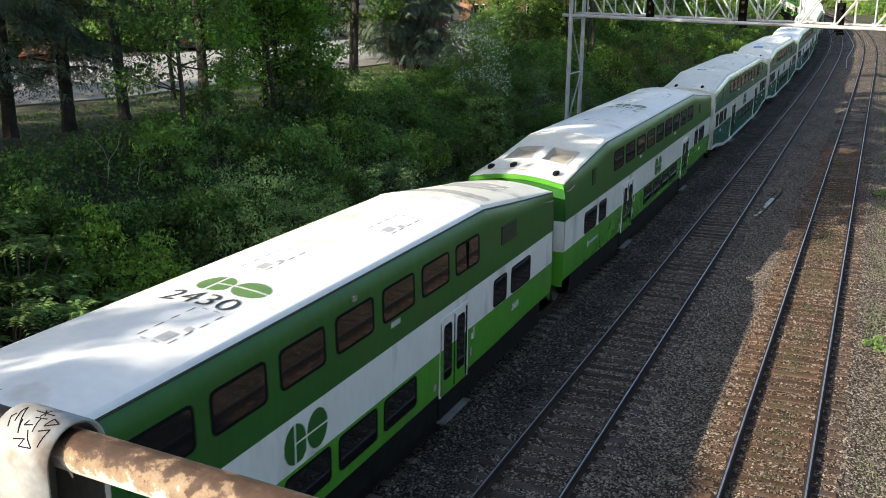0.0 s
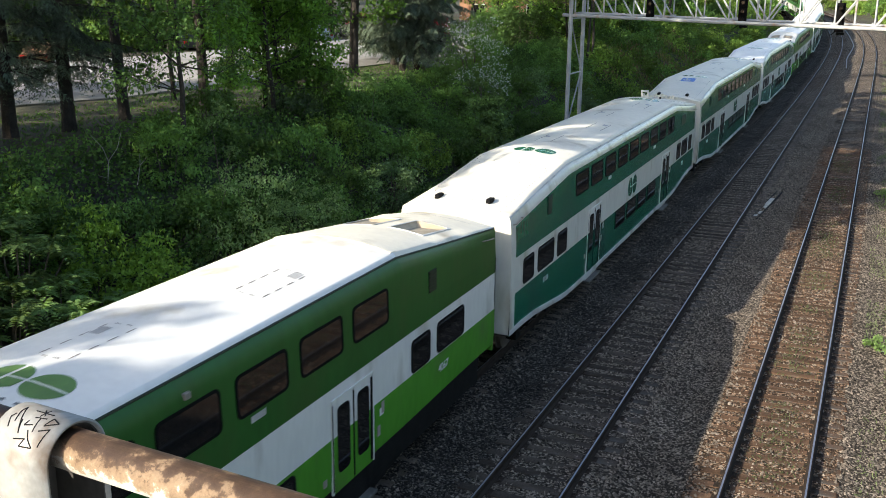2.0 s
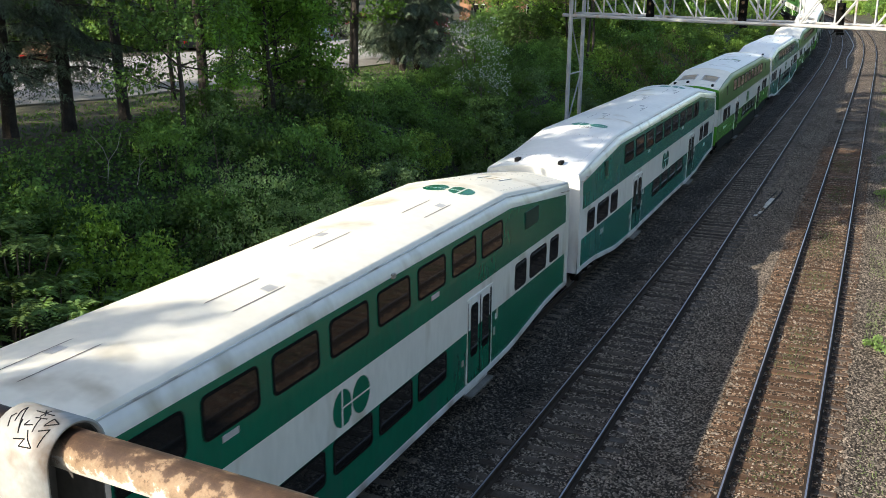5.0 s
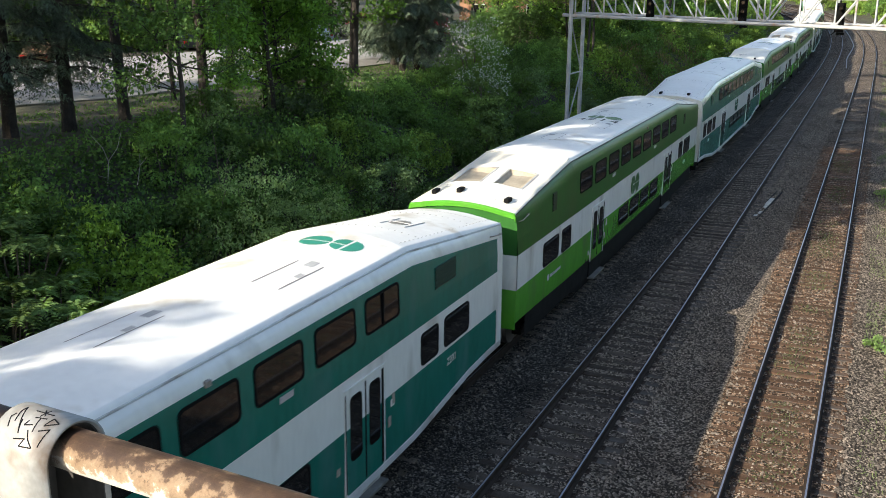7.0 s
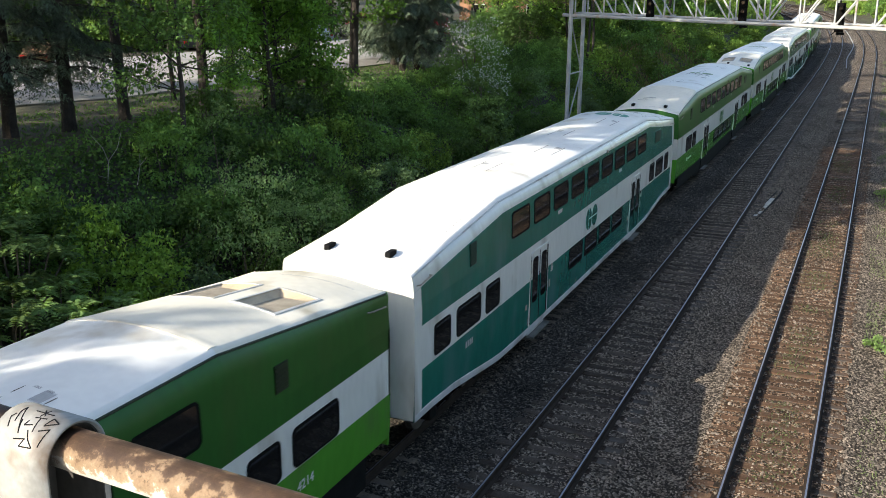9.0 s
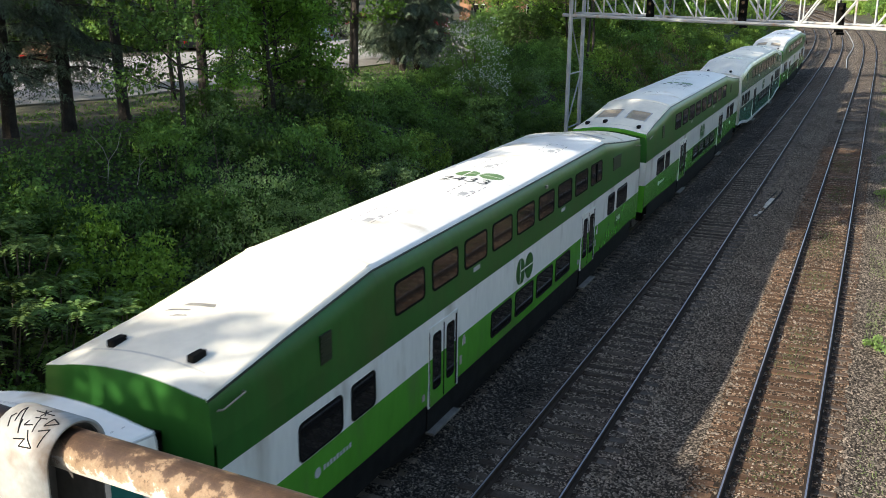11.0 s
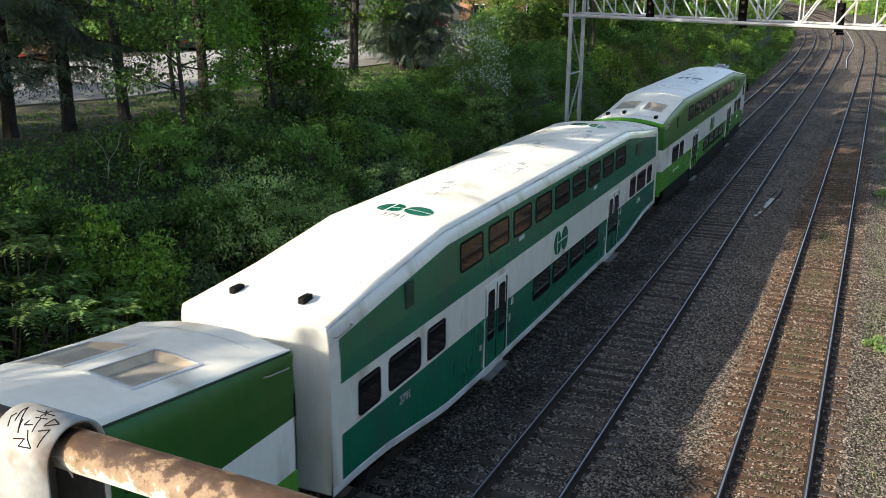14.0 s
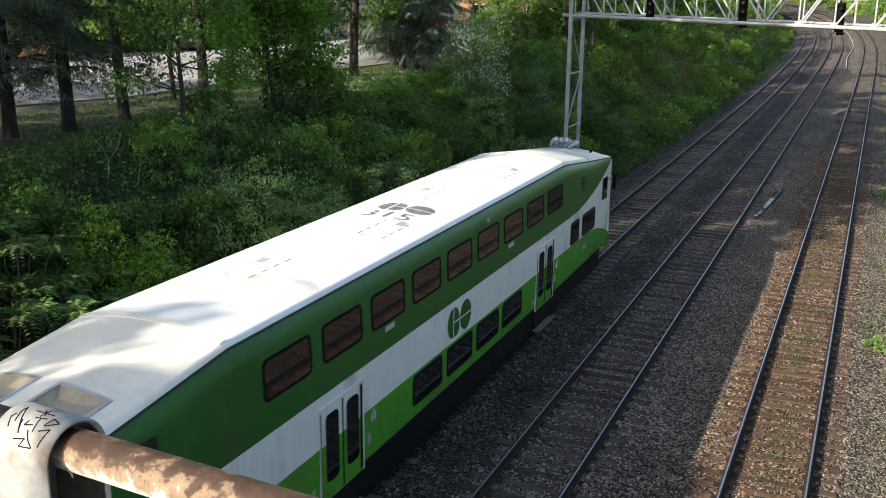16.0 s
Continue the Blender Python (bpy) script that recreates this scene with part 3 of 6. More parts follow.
    for sd in (-1, 1):
        for y0, y1, z0, z1, r in wins:
            up = z0 > 3
            bm = bmesh.new()
            g = 0.035
            o = rounded(y0 - 0.01, y1 + 0.01, z0 - 0.01, z1 + 0.01, r, 3)
            i_ = rounded(y0 + g, y1 - g, z0 + g, z1 - g, r - 0.02, 3)
            n = len(o)

            def x_of(z, d):
                return sd * (wall_u(z) + d)
            vo = [bm.verts.new((x_of(z, 0.014), y, z)) for y, z in o]
            vb = [bm.verts.new((x_of(z, -0.02), y, z)) for y, z in o]
            vi = [bm.verts.new((x_of(z, 0.014), y, z)) for y, z in i_]
            vg = [bm.verts.new((x_of(z, -0.004), y, z)) for y, z in i_]
            for k in range(n):
                j = (k + 1) % n
                bm.faces.new((vb[k], vb[j], vo[j], vo[k]))
                bm.faces.new((vo[k], vo[j], vi[j], vi[k]))
                bm.faces.new((vi[k], vi[j], vg[j], vg[k]))
            bmesh.ops.recalc_face_normals(bm, faces=bm.faces[:])
            fr = part("window", bm, M_RUBBER, car)
            bm = bmesh.new()
            vs = [bm.verts.new((x_of(z, 0.008), y, z)) for y, z in (i_ if sd > 0 else i_[::-1])]
            bm.faces.new(vs)
            vs = [bm.verts.new((x_of(z, -0.012), y, z)) for y, z in (i_[::-1] if sd > 0 else i_)]
            bm.faces.new(vs)
            part("pane", bm, M_GLASS, fr, "dark tinted glass")
            if split_window and up and abs(y0 - (-7.13 + 1.622 * 8)) < 0.1:
                bm = bmesh.new()
                box(bm, min(sd * 1.485, sd * 1.515), max(sd * 1.485, sd * 1.515), (y0 + y1) / 2 - 0.03, (y0 + y1) / 2 + 0.005, z0 + 0.02, z1 - 0.03)
                part("mullion", bm, M_RUBBER, fr)
        # pale notice labels under some windows
        for yy in (-3.4, 2.9) if newer else (-3.5, 3.2):
            bm = bmesh.new()
            box(bm, min(sd * 1.488, sd * 1.498), max(sd * 1.488, sd * 1.498), yy, yy + 0.36, 3.25, 3.35)
            part("notice_label", bm, M_ROOFMARK, car, "small pale notice plate")
    # doors
    for sd in (-1, 1):
        for yc in (-4.97, 5.78):
            dr = new("door")
            dr.parent = car
            dr.location = (0, yc, 0)
            lo = 0.98 if newer else 0.72
            bm = bmesh.new()
            for y0, y1 in ((-0.72, -0.68), (0.68, 0.72)):
                box(bm, min(sd * 1.47, sd * 1.525), max(sd * 1.47, sd * 1.508), y0, y1, lo, 2.66)
            box(bm, min(sd * 1.47, sd * 1.53), max(sd * 1.47, sd * 1.512), -0.72, 0.72, 2.66, 2.70)
            part("door_frame", bm, M_WHITE, dr)
            for y0, y1 in ((-0.665, -0.012), (0.012, 0.665)):
                bm = bmesh.new()
                for za, zb, mi in ((lo, zl, 1), (zl, 2.655, 0)):
                    box(bm, min(sd * 1.488, sd * 1.500), max(sd * 1.488, sd * 1.500), y0, y1, za, zb, mi)
                lf = part("door_leaf", bm, [M_WHITE, lower_m], dr)
                bm = bmesh.new()
                prism(bm, rounded(y0 + 0.12, y1 - 0.12, 1.30, 2.52, 0.10, 3), "x", sd * 1.495, sd * 1.508)
                part("door_pane", bm, M_GLASS, lf, "tall dark glass pane")
            bm = bmesh.new()
            for yy in (-0.705, 0.0, 0.60):
                box(bm, min(sd * 1.49, sd * 1.512), max(sd * 1.49, sd * 1.512), yy - 0.014 if yy < 0.5 else yy, yy + 0.014 if yy < 0.5 else 0.665, lo + 0.05, 2.62)
            part("door_seal", bm, M_RUBBER, dr)
            bm = bmesh.new()
            bevel_box(bm, min(sd * 1.42, sd * 1.62), max(sd * 1.42, sd * 1.62), -0.72, 0.62, 0.40, 0.46, 0.012)
            st = part("door_step", bm, M_STEP, dr, "worn metal door step")
            bm = bmesh.new()
            box(bm, min(sd * 1.40, sd * 1.462), max(sd * 1.40, sd * 1.462), -0.70, 0.60, 0.46, lo)
            part("riser", bm, M_BLACK if newer else M_SILL, st)
            for yy, zz, hh in ((-0.95, 1.25, 0.13), (0.92, 1.35, 0.2), (1.08, 1.75, 0.22)):
                bm = bmesh.new()
                box(bm, min(sd * 1.478, sd * 1.499), max(sd * 1.478, sd * 1.499), yy - 0.05, yy + 0.05, zz, zz + hh)
                part("door_control", bm, M_GRILLE, dr)
        # side vents high at the ends
        for yy, w, hh in ((-9.55, 0.34, 0.50), (9.0 if newer and not cab else 9.2, 0.34 if rear_vent == "tan" else 1.0, 0.44)):
            bm = bmesh.new()
            zc = 3.68 if yy < 0 else 3.66
            box(bm, min(sd * 1.47, sd * 1.497), max(sd * 1.47, sd * 1.497), yy - w / 2, yy + w / 2, zc - hh / 2, zc + hh / 2)
            for k in range(6):
                z = zc - hh / 2 + (k + 0.5) * hh / 6
                box(bm, min(sd * 1.495, sd * 1.506), max(sd * 1.495, sd * 1.506), yy - w / 2 + 0.02, yy + w / 2 - 0.02, z - 0.02, z + 0.01)
            part("side_vent", bm, M_VENT_T if not newer else M_VENT_G, car, "dark louvred air inlet")
        bm = bmesh.new()
        bevel_box(bm, min(sd * 1.43, sd * 1.50), max(sd * 1.43, sd * 1.50), 1.55, 1.66, 4.16, 4.25, 0.012)
        part("marker_lamp", bm, M_GRILLE, car, "small marker lamp above the windows")
        for y, z in ((-3.95, 1.75), (6.75, 1.72)):
            bm = bmesh.new()
            box(bm, min(sd * 1.488, sd * 1.496), max(sd * 1.488, sd * 1.496), y, y + 0.14, z, z + 0.14)
            part("door_sticker", bm, M_WHITE, car, "small white door sticker")
        # emblem on the white band
        bm = bmesh.new()
        emblem_side(bm, sd, 0.0, 2.425, 0.305, 0.335)
        part("side_emblem", bm, upper_m, car, "emblem of two split green ellipses")
        bm = bmesh.new()
        if newer:
            for k in range(9):
                box(bm, min(sd * 1.488, sd * 1.494), max(sd * 1.488, sd * 1.494), -9.72 + 0.105 * k, -9.66 + 0.105 * k, 1.60, 1.69 - 0.015 * (k % 2))
            prism(bm, [(-9.9 + 0.09 * math.cos(a * math.tau / 16), 1.64 + 0.09 * math.sin(a * math.tau / 16)) for a in range(16)], "x", sd * 1.488, sd * 1.494)
        elif number:
            tm = text_mesh(number, 0.24)
            tm.transform(Matrix(((0, 0, 1, sd * 1.4955), (sd, 0, 0, -9.75), (0, 1, 0, 1.68), (0, 0, 0, 1))))
            bm.from_mesh(tm)
            bmesh.ops.solidify(bm, geom=bm.faces[:], thickness=0.004)
            bpy.data.meshes.remove(tm)
        else:
            for k in range(4):
                box(bm, min(sd * 1.488, sd * 1.494), max(sd * 1.488, sd * 1.494), -9.9 + 0.11 * k, -9.84 + 0.11 * k, 1.62, 1.76)
        tagged(part("side_marking", bm, M_ROOFMARK, car, "small pale lettering bars"), kind="stuff")
        if number or rear_gear:
            bm = bmesh.new()
            tm = text_mesh(number or "225", 0.24)
            tm.transform(Matrix(((0, 0, 1, sd * 1.4955), (sd, 0, 0, 9.55), (0, 1, 0, 1.66), (0, 0, 0, 1))))
            bm.from_mesh(tm)
            bmesh.ops.solidify(bm, geom=bm.faces[:], thickness=0.004)
            bpy.data.meshes.remove(tm)
            part("side_number", bm, M_WHITE, car, "small white fleet number")
    # roof fittings
    for x0, x1, y0, y1 in wells:
        def slab(a0, a1, b0, b1):
            flat(bm, [(a0, b0), (a1, b0), (a1, b1), (a0, b1)])
        bm = bmesh.new()
        for a0, a1, b0, b1 in ((x0 - 0.03, x0 + 0.02, y0 - 0.03, y1 + 0.03), (x1 - 0.02, x1 + 0.03, y0 - 0.03, y1 + 0.03), (x0 + 0.02, x1 - 0.02, y0 - 0.03, y0 + 0.02), (x0 + 0.02, x1 - 0.02, y1 - 0.02, y1 + 0.03)):
            slab(a0, a1, b0, b1)
        drape(bm, lift=0.0)
        bmesh.ops.solidify(bm, geom=bm.faces[:], thickness=-0.014)
        bmesh.ops.recalc_face_normals(bm, faces=bm.faces[:])
        hv = part("roof_vent", bm, M_SILL, car, "square sunken roof air intake with sloping tan sides")
        bm = bmesh.new()
        rim = [(x0 + (x1 - x0) * k / 4, y0) for k in range(4)] + [(x1, y0 + (y1 - y0) * k / 4) for k in range(4)] + [(x1 - (x1 - x0) * k / 4, y1) for k in range(4)] + [(x0, y1 - (y1 - y0) * k / 4) for k in range(4)]
        xm, ym = (x0 + x1) / 2, (y0 + y1) / 2
        top = [bm.verts.new((x, y, roof_z(x, y))) for x, y in rim]
        low = [bm.verts.new((xm + (x - xm) * 0.74, ym + (y - ym) * 0.76, roof_z(xm, ym + (y - ym) * 0.76) - 0.085)) for x, y in rim]
        for k in range(16):
            j = (k + 1) % 16
            bm.faces.new((top[k], top[j], low[j], low[k]))
        bm.faces.new(low).material_index = 1
        bmesh.ops.recalc_face_normals(bm, faces=bm.faces[:])
        if sum(f.normal.z for f in bm.faces) < 0:
            bmesh.ops.reverse_faces(bm, faces=bm.faces[:])
        part("vent_tray", bm, [M_TAN if y0 > 0 else M_TRAY, M_MESH], hv)
    for x, y in (((-1.03, -11.74), (-0.35, -11.71), (1.0, -11.88)) if newer and vents else ((-0.70, -11.78), (0.72, -11.75)) if newer else ((-0.65, -11.95), (0.70, -11.9))):
        bm = bmesh.new()
        z = roof_z(x, y)
        bevel_box(bm, x - 0.06, x + 0.06, y - 0.15, y + 0.15, z - 0.02, z + 0.095, 0.014)
        part("roof_ventilator", bm, M_RUBBER, car, "small black roof ventilator")
    bm = bmesh.new()
    rects = [(y0 + 0.26, x0) for y0, x0 in ((-5.8, -0.36), (-2.5, 0.30), (0.75, -0.36), (4.0, 0.30))]
    for y0, x0 in rects:
        for k in range(4):
            for xa in (x0, x0 + 0.50):
                d = 0.34 if lines else 0.19
                flat(bm, [(xa, y0 + k * 0.34), (xa + 0.018, y0 + k * 0.34), (xa + 0.018, y0 + k * 0.34 + d), (xa, y0 + k * 0.34 + d)])
        for k in range(0 if lines else 2):
            for yy in (y0 - 0.06, y0 + 1.26):
                flat(bm, [(x0 + 0.10 + 0.2 * k, yy), (x0 + 0.20 + 0.2 * k, yy), (x0 + 0.20 + 0.2 * k, yy + 0.02), (x0 + 0.10 + 0.2 * k, yy + 0.02)])
    drape(bm)
    tagged(part("roof_grip_strip", bm, M_GRIP, car, "thin dark grip lines" if lines else "dashed dark grip strips"), kind="stuff")
    for k, (y0, x0) in enumerate(rects):
        for dx, dy, w, d in (((0.26, 0.02, 0.17, 0.32), (0.38, 0.46, 0.10, 0.16)) if newer and not vents else ((0.29 if x0 > 0 else 0.03, 0.98 if x0 > 0 else 0.82, 0.17, 0.28),) if not number or newer else ((0.20, 1.20, 0.17, 0.30), (0.38, 0.62, 0.10, 0.22))):
            bm = bmesh.new()
            flat(bm, [(x0 + dx, y0 + dy), (x0 + dx + w, y0 + dy), (x0 + dx + w, y0 + dy + d), (x0 + dx, y0 + dy + d)])
            drape(bm)
            part("roof_patch", bm, M_ROOFMARK, car, "pale grey roof patch")
    for yy in (-11.98, 11.98):
        bm = bmesh.new()
        for k in range(-8, 8):
            flat(bm, [(k * 0.13, yy - 0.012), (k * 0.13 + 0.13, yy - 0.012), (k * 0.13 + 0.13, yy + 0.012), (k * 0.13, yy + 0.012)])
        bmesh.ops.remove_doubles(bm, verts=bm.verts[:], dist=0.001)
        drape(bm)
        part("roof_seam", bm, M_ROOFMARK, car, "thin grey seam across the roof end")
    if not newer:
        bm = bmesh.new()
        def bolt(x, y):
            z = roof_z(x, y)
            box(bm, x - 0.009, x + 0.009, y - 0.009, y + 0.009, z - 0.005, z + 0.009)
        for end in (-1, 1):
            for sx in (-1.12, 1.12):
                for k in range(24):
                    bolt(sx, end * (7.9 + 0.19 * k))
            for y in (8.7, 11.3):
                for k in range(15):
                    bolt(-1.05 + k * 0.15, end * y)
        tagged(part("roof_bolts", bm, M_GRILLE, car), kind="stuff")
        bm = bmesh.new()
        for x in (-0.02, 0.56):
            for y0, y1 in ((9.2, 10.15),):
                z0, z1 = roof_z(x, y0), roof_z(x, y1)
                tube(bm, (x, y0, z0 + 0.008), (x, y1, z1 + 0.008), 0.012, 6)
        tube(bm, (-0.02, 9.62, roof_z(-0.02, 9.62) + 0.012), (0.56, 9.62, roof_z(0.56, 9.62) + 0.012), 0.014, 6)
        ht = part("roof_hatch", bm, M_ROOFMARK, car, "grey hatch rails on the low roof end")
        bm = bmesh.new()
        flat(bm, [(0.24 + (0.21 + 0.03 * math.sin(3.1 * k)) * math.cos(k * math.tau / 18), 9.64 + (0.30 + 0.03 * math.cos(2.3 * k)) * math.sin(k * math.tau / 18)) for k in range(18)])
        drape(bm, lift=0.008)
        part("roof_stain", bm, M_SOOT if style == "faded" else M_STAIN, ht, "round stain between the rails")
    for yc in roof_logo:
        bm = bmesh.new()
        for o in ellipse_bits(0, 0, 0.308, 0.335):
            k = -1 if yc > 3 else 1
            flat(bm, [(k * a + 0.20, yc + k * b) for a, b in o][::k])
        drape(bm)
        part("roof_emblem", bm, M_FADED if number == "315" else M_ROOFGREEN if newer else M_ROOFTEAL if style == "faded" else upper_m, car, "green emblem of two split ellipses")
    if number:
        me = text_mesh(number, 0.70 if newer else 0.30)
        bm = bmesh.new()
        bm.from_mesh(me)
        for v in bm.verts:
            v.co.x = v.co.x * (1.12 if number in ("315", "4067", "4135", "4214") else 0.94) + (0.12 if newer else 0.22)
            v.co.y += roof_logo[0] - (0.74 if newer else 0.62)
        drape(bm, lift=0.010)
        part("roof_number", bm, M_FADED if not newer or number in ("315", "4067") else M_INK, car, "large dark fleet number")
    if sign:
        bm = bmesh.new()
        yc, uc = -8.48, 0.10
        flat(bm, [(uc - 0.34, yc - 0.42), (uc + 0.34, yc - 0.42), (uc + 0.34, yc + 0.42), (uc - 0.34, yc + 0.42)])
        drape(bm)
        sg = part("access_sign", bm, M_BLUE, car, "blue square with a white wheelchair symbol")
        bm = bmesh.new()

        def mark(pts):
            flat(bm, [(uc + a * 1.15, yc + b * 1.25) for a, b in pts])
        for k in range(14):
            a0, a1 = radians(150 + k * 16), radians(150 + (k + 1) * 16)
            mark([(-0.03 + r * math.cos(a), -0.08 + r * math.sin(a)) for r, a in ((0.17, a0), (0.17, a1), (0.125, a1), (0.125, a0))])
        mark([(-0.09, -0.06), (-0.04, -0.06), (-0.04, 0.16), (-0.09, 0.16)])
        mark([(-0.105 + 0.04 * math.cos(t * math.tau / 10), 0.22 + 0.04 * math.sin(t * math.tau / 10)) for t in range(10)])
        mark([(-0.04, -0.06), (0.11, -0.06), (0.11, -0.015), (-0.04, -0.015)])
        mark([(0.065, -0.22), (0.11, -0.22), (0.11, -0.06), (0.065, -0.06)])
        drape(bm, lift=0.02)
        part("symbol", bm, M_WHITE, sg)
    if rear_gear:
        # white pipework and an aerial frame on the low end
        bm = bmesh.new()
        zr = roof_z(0, 12.0)
        for k in range(8):
            x, y = -0.52 + 0.165 * k, 11.72 + 0.06 * (k % 3)
            h = (0.13, 0.17, 0.12, 0.19, 0.15, 0.12, 0.16, 0.11)[k]
            zk = roof_z(x, y) - 0.02
            tube(bm, (x, y, zk), (x, y, zk + h), 0.055, 10)
            ball(bm, (x, y, zk + h), 0.066, 2)
            tube(bm, (x, y, zk + 0.06), (x + 0.02, y - 0.28, roof_z(x, y - 0.28) + 0.03), 0.026, 6)
        tube(bm, (-0.66, 11.80, zr + 0.05), (0.72, 11.86, zr - 0.01), 0.030, 6)
        part("roof_pipework", bm, M_CREAMROOF, car, "cluster of white painted pipes and horns")
        bm = bmesh.new()
        for x in (-0.98, -0.70):
            tube(bm, (x, 11.7, zr - 0.16), (x, 11.7, zr + 0.33), 0.040, 8)
        tube(bm, (-1.02, 11.7, zr + 0.33), (-0.66, 11.7, zr + 0.33), 0.050, 8)
        tube(bm, (-1.0, 11.7, zr + 0.12), (-0.68, 11.7, zr + 0.12), 0.022, 6)
        bevel_box(bm, -0.96, -0.84, 11.62, 11.78, zr - 0.05, zr + 0.22, 0.015)
        part("aerial_frame", bm, M_CREAMROOF, car, "small pale roof frame")
        bm = bmesh.new()
        for y in (10.9, 11.45):
            tube(bm, (-1.16, y, roof_z(-1.16, y) - 0.02), (-1.16, y, roof_z(-1.16, y) + 0.09), 0.018, 6)
        tube(bm, (-1.16, 10.9, roof_z(-1.16, 10.9) + 0.09), (-1.16, 11.45, roof_z(-1.16, 11.45) + 0.09), 0.018, 6)
        part("roof_handle", bm, M_CREAMROOF, car, "low pale roof handle")
        for x, y, w, d in ((-1.12, 8.05, 0.05, 0.30), (0.62, 8.1, 0.04, 0.05)):
            bm = bmesh.new()
            bevel_box(bm, x - w, x + w, y - d, y + d, roof_z(x, y) - 0.03, roof_z(x, y) + 0.07, 0.01)
            part("roof_ventilator", bm, M_RUBBER, car, "small black roof ventilator")
    if cab:
        bm = bmesh.new()
        zr = roof_z(0, 11.7)
        for k in range(5):
            a = -0.30 + 0.15 * k
            tube(bm, (a, 11.45, zr + 0.10), (a * 1.25, 12.0, zr + 0.17), 0.03, 8, 0.10)
            ball(bm, (a * 1.25, 12.01, zr + 0.17), 0.10, 2, (1, 0.5, 1))
        for k in range(3):
            ball(bm, (-0.18 + 0.18 * k, 11.65, zr + 0.28), 0.10, 2)
        box(bm, -0.35, 0.35, 11.45, 11.85, zr - 0.05, zr + 0.05)
        part("horn", bm, M_METAL, car, "cluster of chrome horns")
        bm = bmesh.new()
        for x in (0.2, 0.9):
            tube(bm, (x, 11.9, roof_z(x, 11.9)), (x, 11.9, roof_z(x, 11.9) + 0.10), 0.04, 6)
        part("roof_beacon", bm, M_RUBBER, car)
        for sd in (-1, 1):
            # white swoosh of the cab end
            bm = bmesh.new()
            n = 16
            low = [(8.1 + 4.33 * k / n, 2.90) for k in range(n + 1)]
            cur = [(8.1 + 4.33 * k / n, 2.915 + 0.98 * (k / n) ** 1.9) for k in range(n + 1)]
            vl = [bm.verts.new((sd * 1.494, y, z)) for y, z in low]
            vh = [bm.verts.new((sd * (1.494 - 0.02 * max(0, z - 3.3)), y, z)) for y, z in cur]
            for k in range(n):
                bm.faces.new((vl[k], vl[k + 1], vh[k + 1], vh[k]))
            bmesh.ops.recalc_face_normals(bm, faces=bm.faces[:])
            part("cab_swoosh", bm, M_WHITE, car, "white curve sweeping up over the green")
            bm = bmesh.new()
            pts = [(8.4 + 4.03 * k / n, 2.015 - 0.55 * max(0.0, (k / n - 0.35) / 0.65) ** 2) for k in range(n + 1)]
            vl = [bm.verts.new((sd * 1.494, y, z)) for y, z in pts]
            vh = [bm.verts.new((sd * 1.494, y, 2.02)) for y, z in pts]
            for k in range(1, n):
                bm.faces.new((vl[k], vl[k + 1], vh[k + 1], vh[k])) if pts[k + 1][1] < 2.01 else None
            part("cab_lower_curve", bm, M_WHITE, car)
            bm = bmesh.new()
            prism(bm, rounded(11.35, 11.95, 2.72, 3.42, 0.06, 3), "x", sd * 1.49, sd * 1.506)
            part("cab_window", bm, M_GLASS, car, "dark cab side window")
            bm = bmesh.new()
            tube(bm, (sd * 1.5, 12.2, 3.45), (sd * 1.66, 12.25, 3.4), 0.012, 6)
            bevel_box(bm, min(sd * 1.60, sd * 1.70), max(sd * 1.60, sd * 1.70), 12.2, 12.26, 2.95, 3.4, 0.01)
            part("cab_mirror", bm, M_RUBBER, car)
    # bogies
    for yc in (-9.6, 9.6):
        bg = new("bogie")
        bg.parent = car
        bg.location = (0, yc, 0)
        bm = bmesh.new()
        for x in (-1.02, 1.02):
            bevel_box(bm, x - 0.09, x + 0.09, -1.7, 1.7, 0.50, 0.74, 0.03)
            for y in (-1.25, 1.25):
                bevel_box(bm, x - 0.14, x + 0.14, y - 0.18, y + 0.18, 0.30, 0.60, 0.03)
            for y in (-0.35, 0.35):
                tube(bm, (x, y, 0.36), (x, y, 0.60), 0.11, 10)
        box(bm, -1.0, 1.0, -0.25, 0.25, 0.48, 0.80)
        part("bogie_frame", bm, M_BLACK, bg)
        for y in (-1.25, 1.25):
            bm = bmesh.new()
            tube(bm, (-0.95, y, 0.42), (0.95, y, 0.42), 0.08, 10)
            for x in (-0.75, 0.75):
                tube(bm, (x - 0.06, y, 0.42), (x + 0.06, y, 0.42), 0.42, 28)
                s = -1 if x > 0 else 1
                tube(bm, (x + s * 0.06, y, 0.42), (x + s * 0.09, y, 0.42), 0.445, 28)
            part("wheelset", bm, M_STEEL, bg)
    return car


NEW_L = "two-tone green and white double-deck coach"
OLD_L = "older dark teal and white double-deck coach"
FADED_L = "faded blue teal and white double-deck coach"
CARS = []


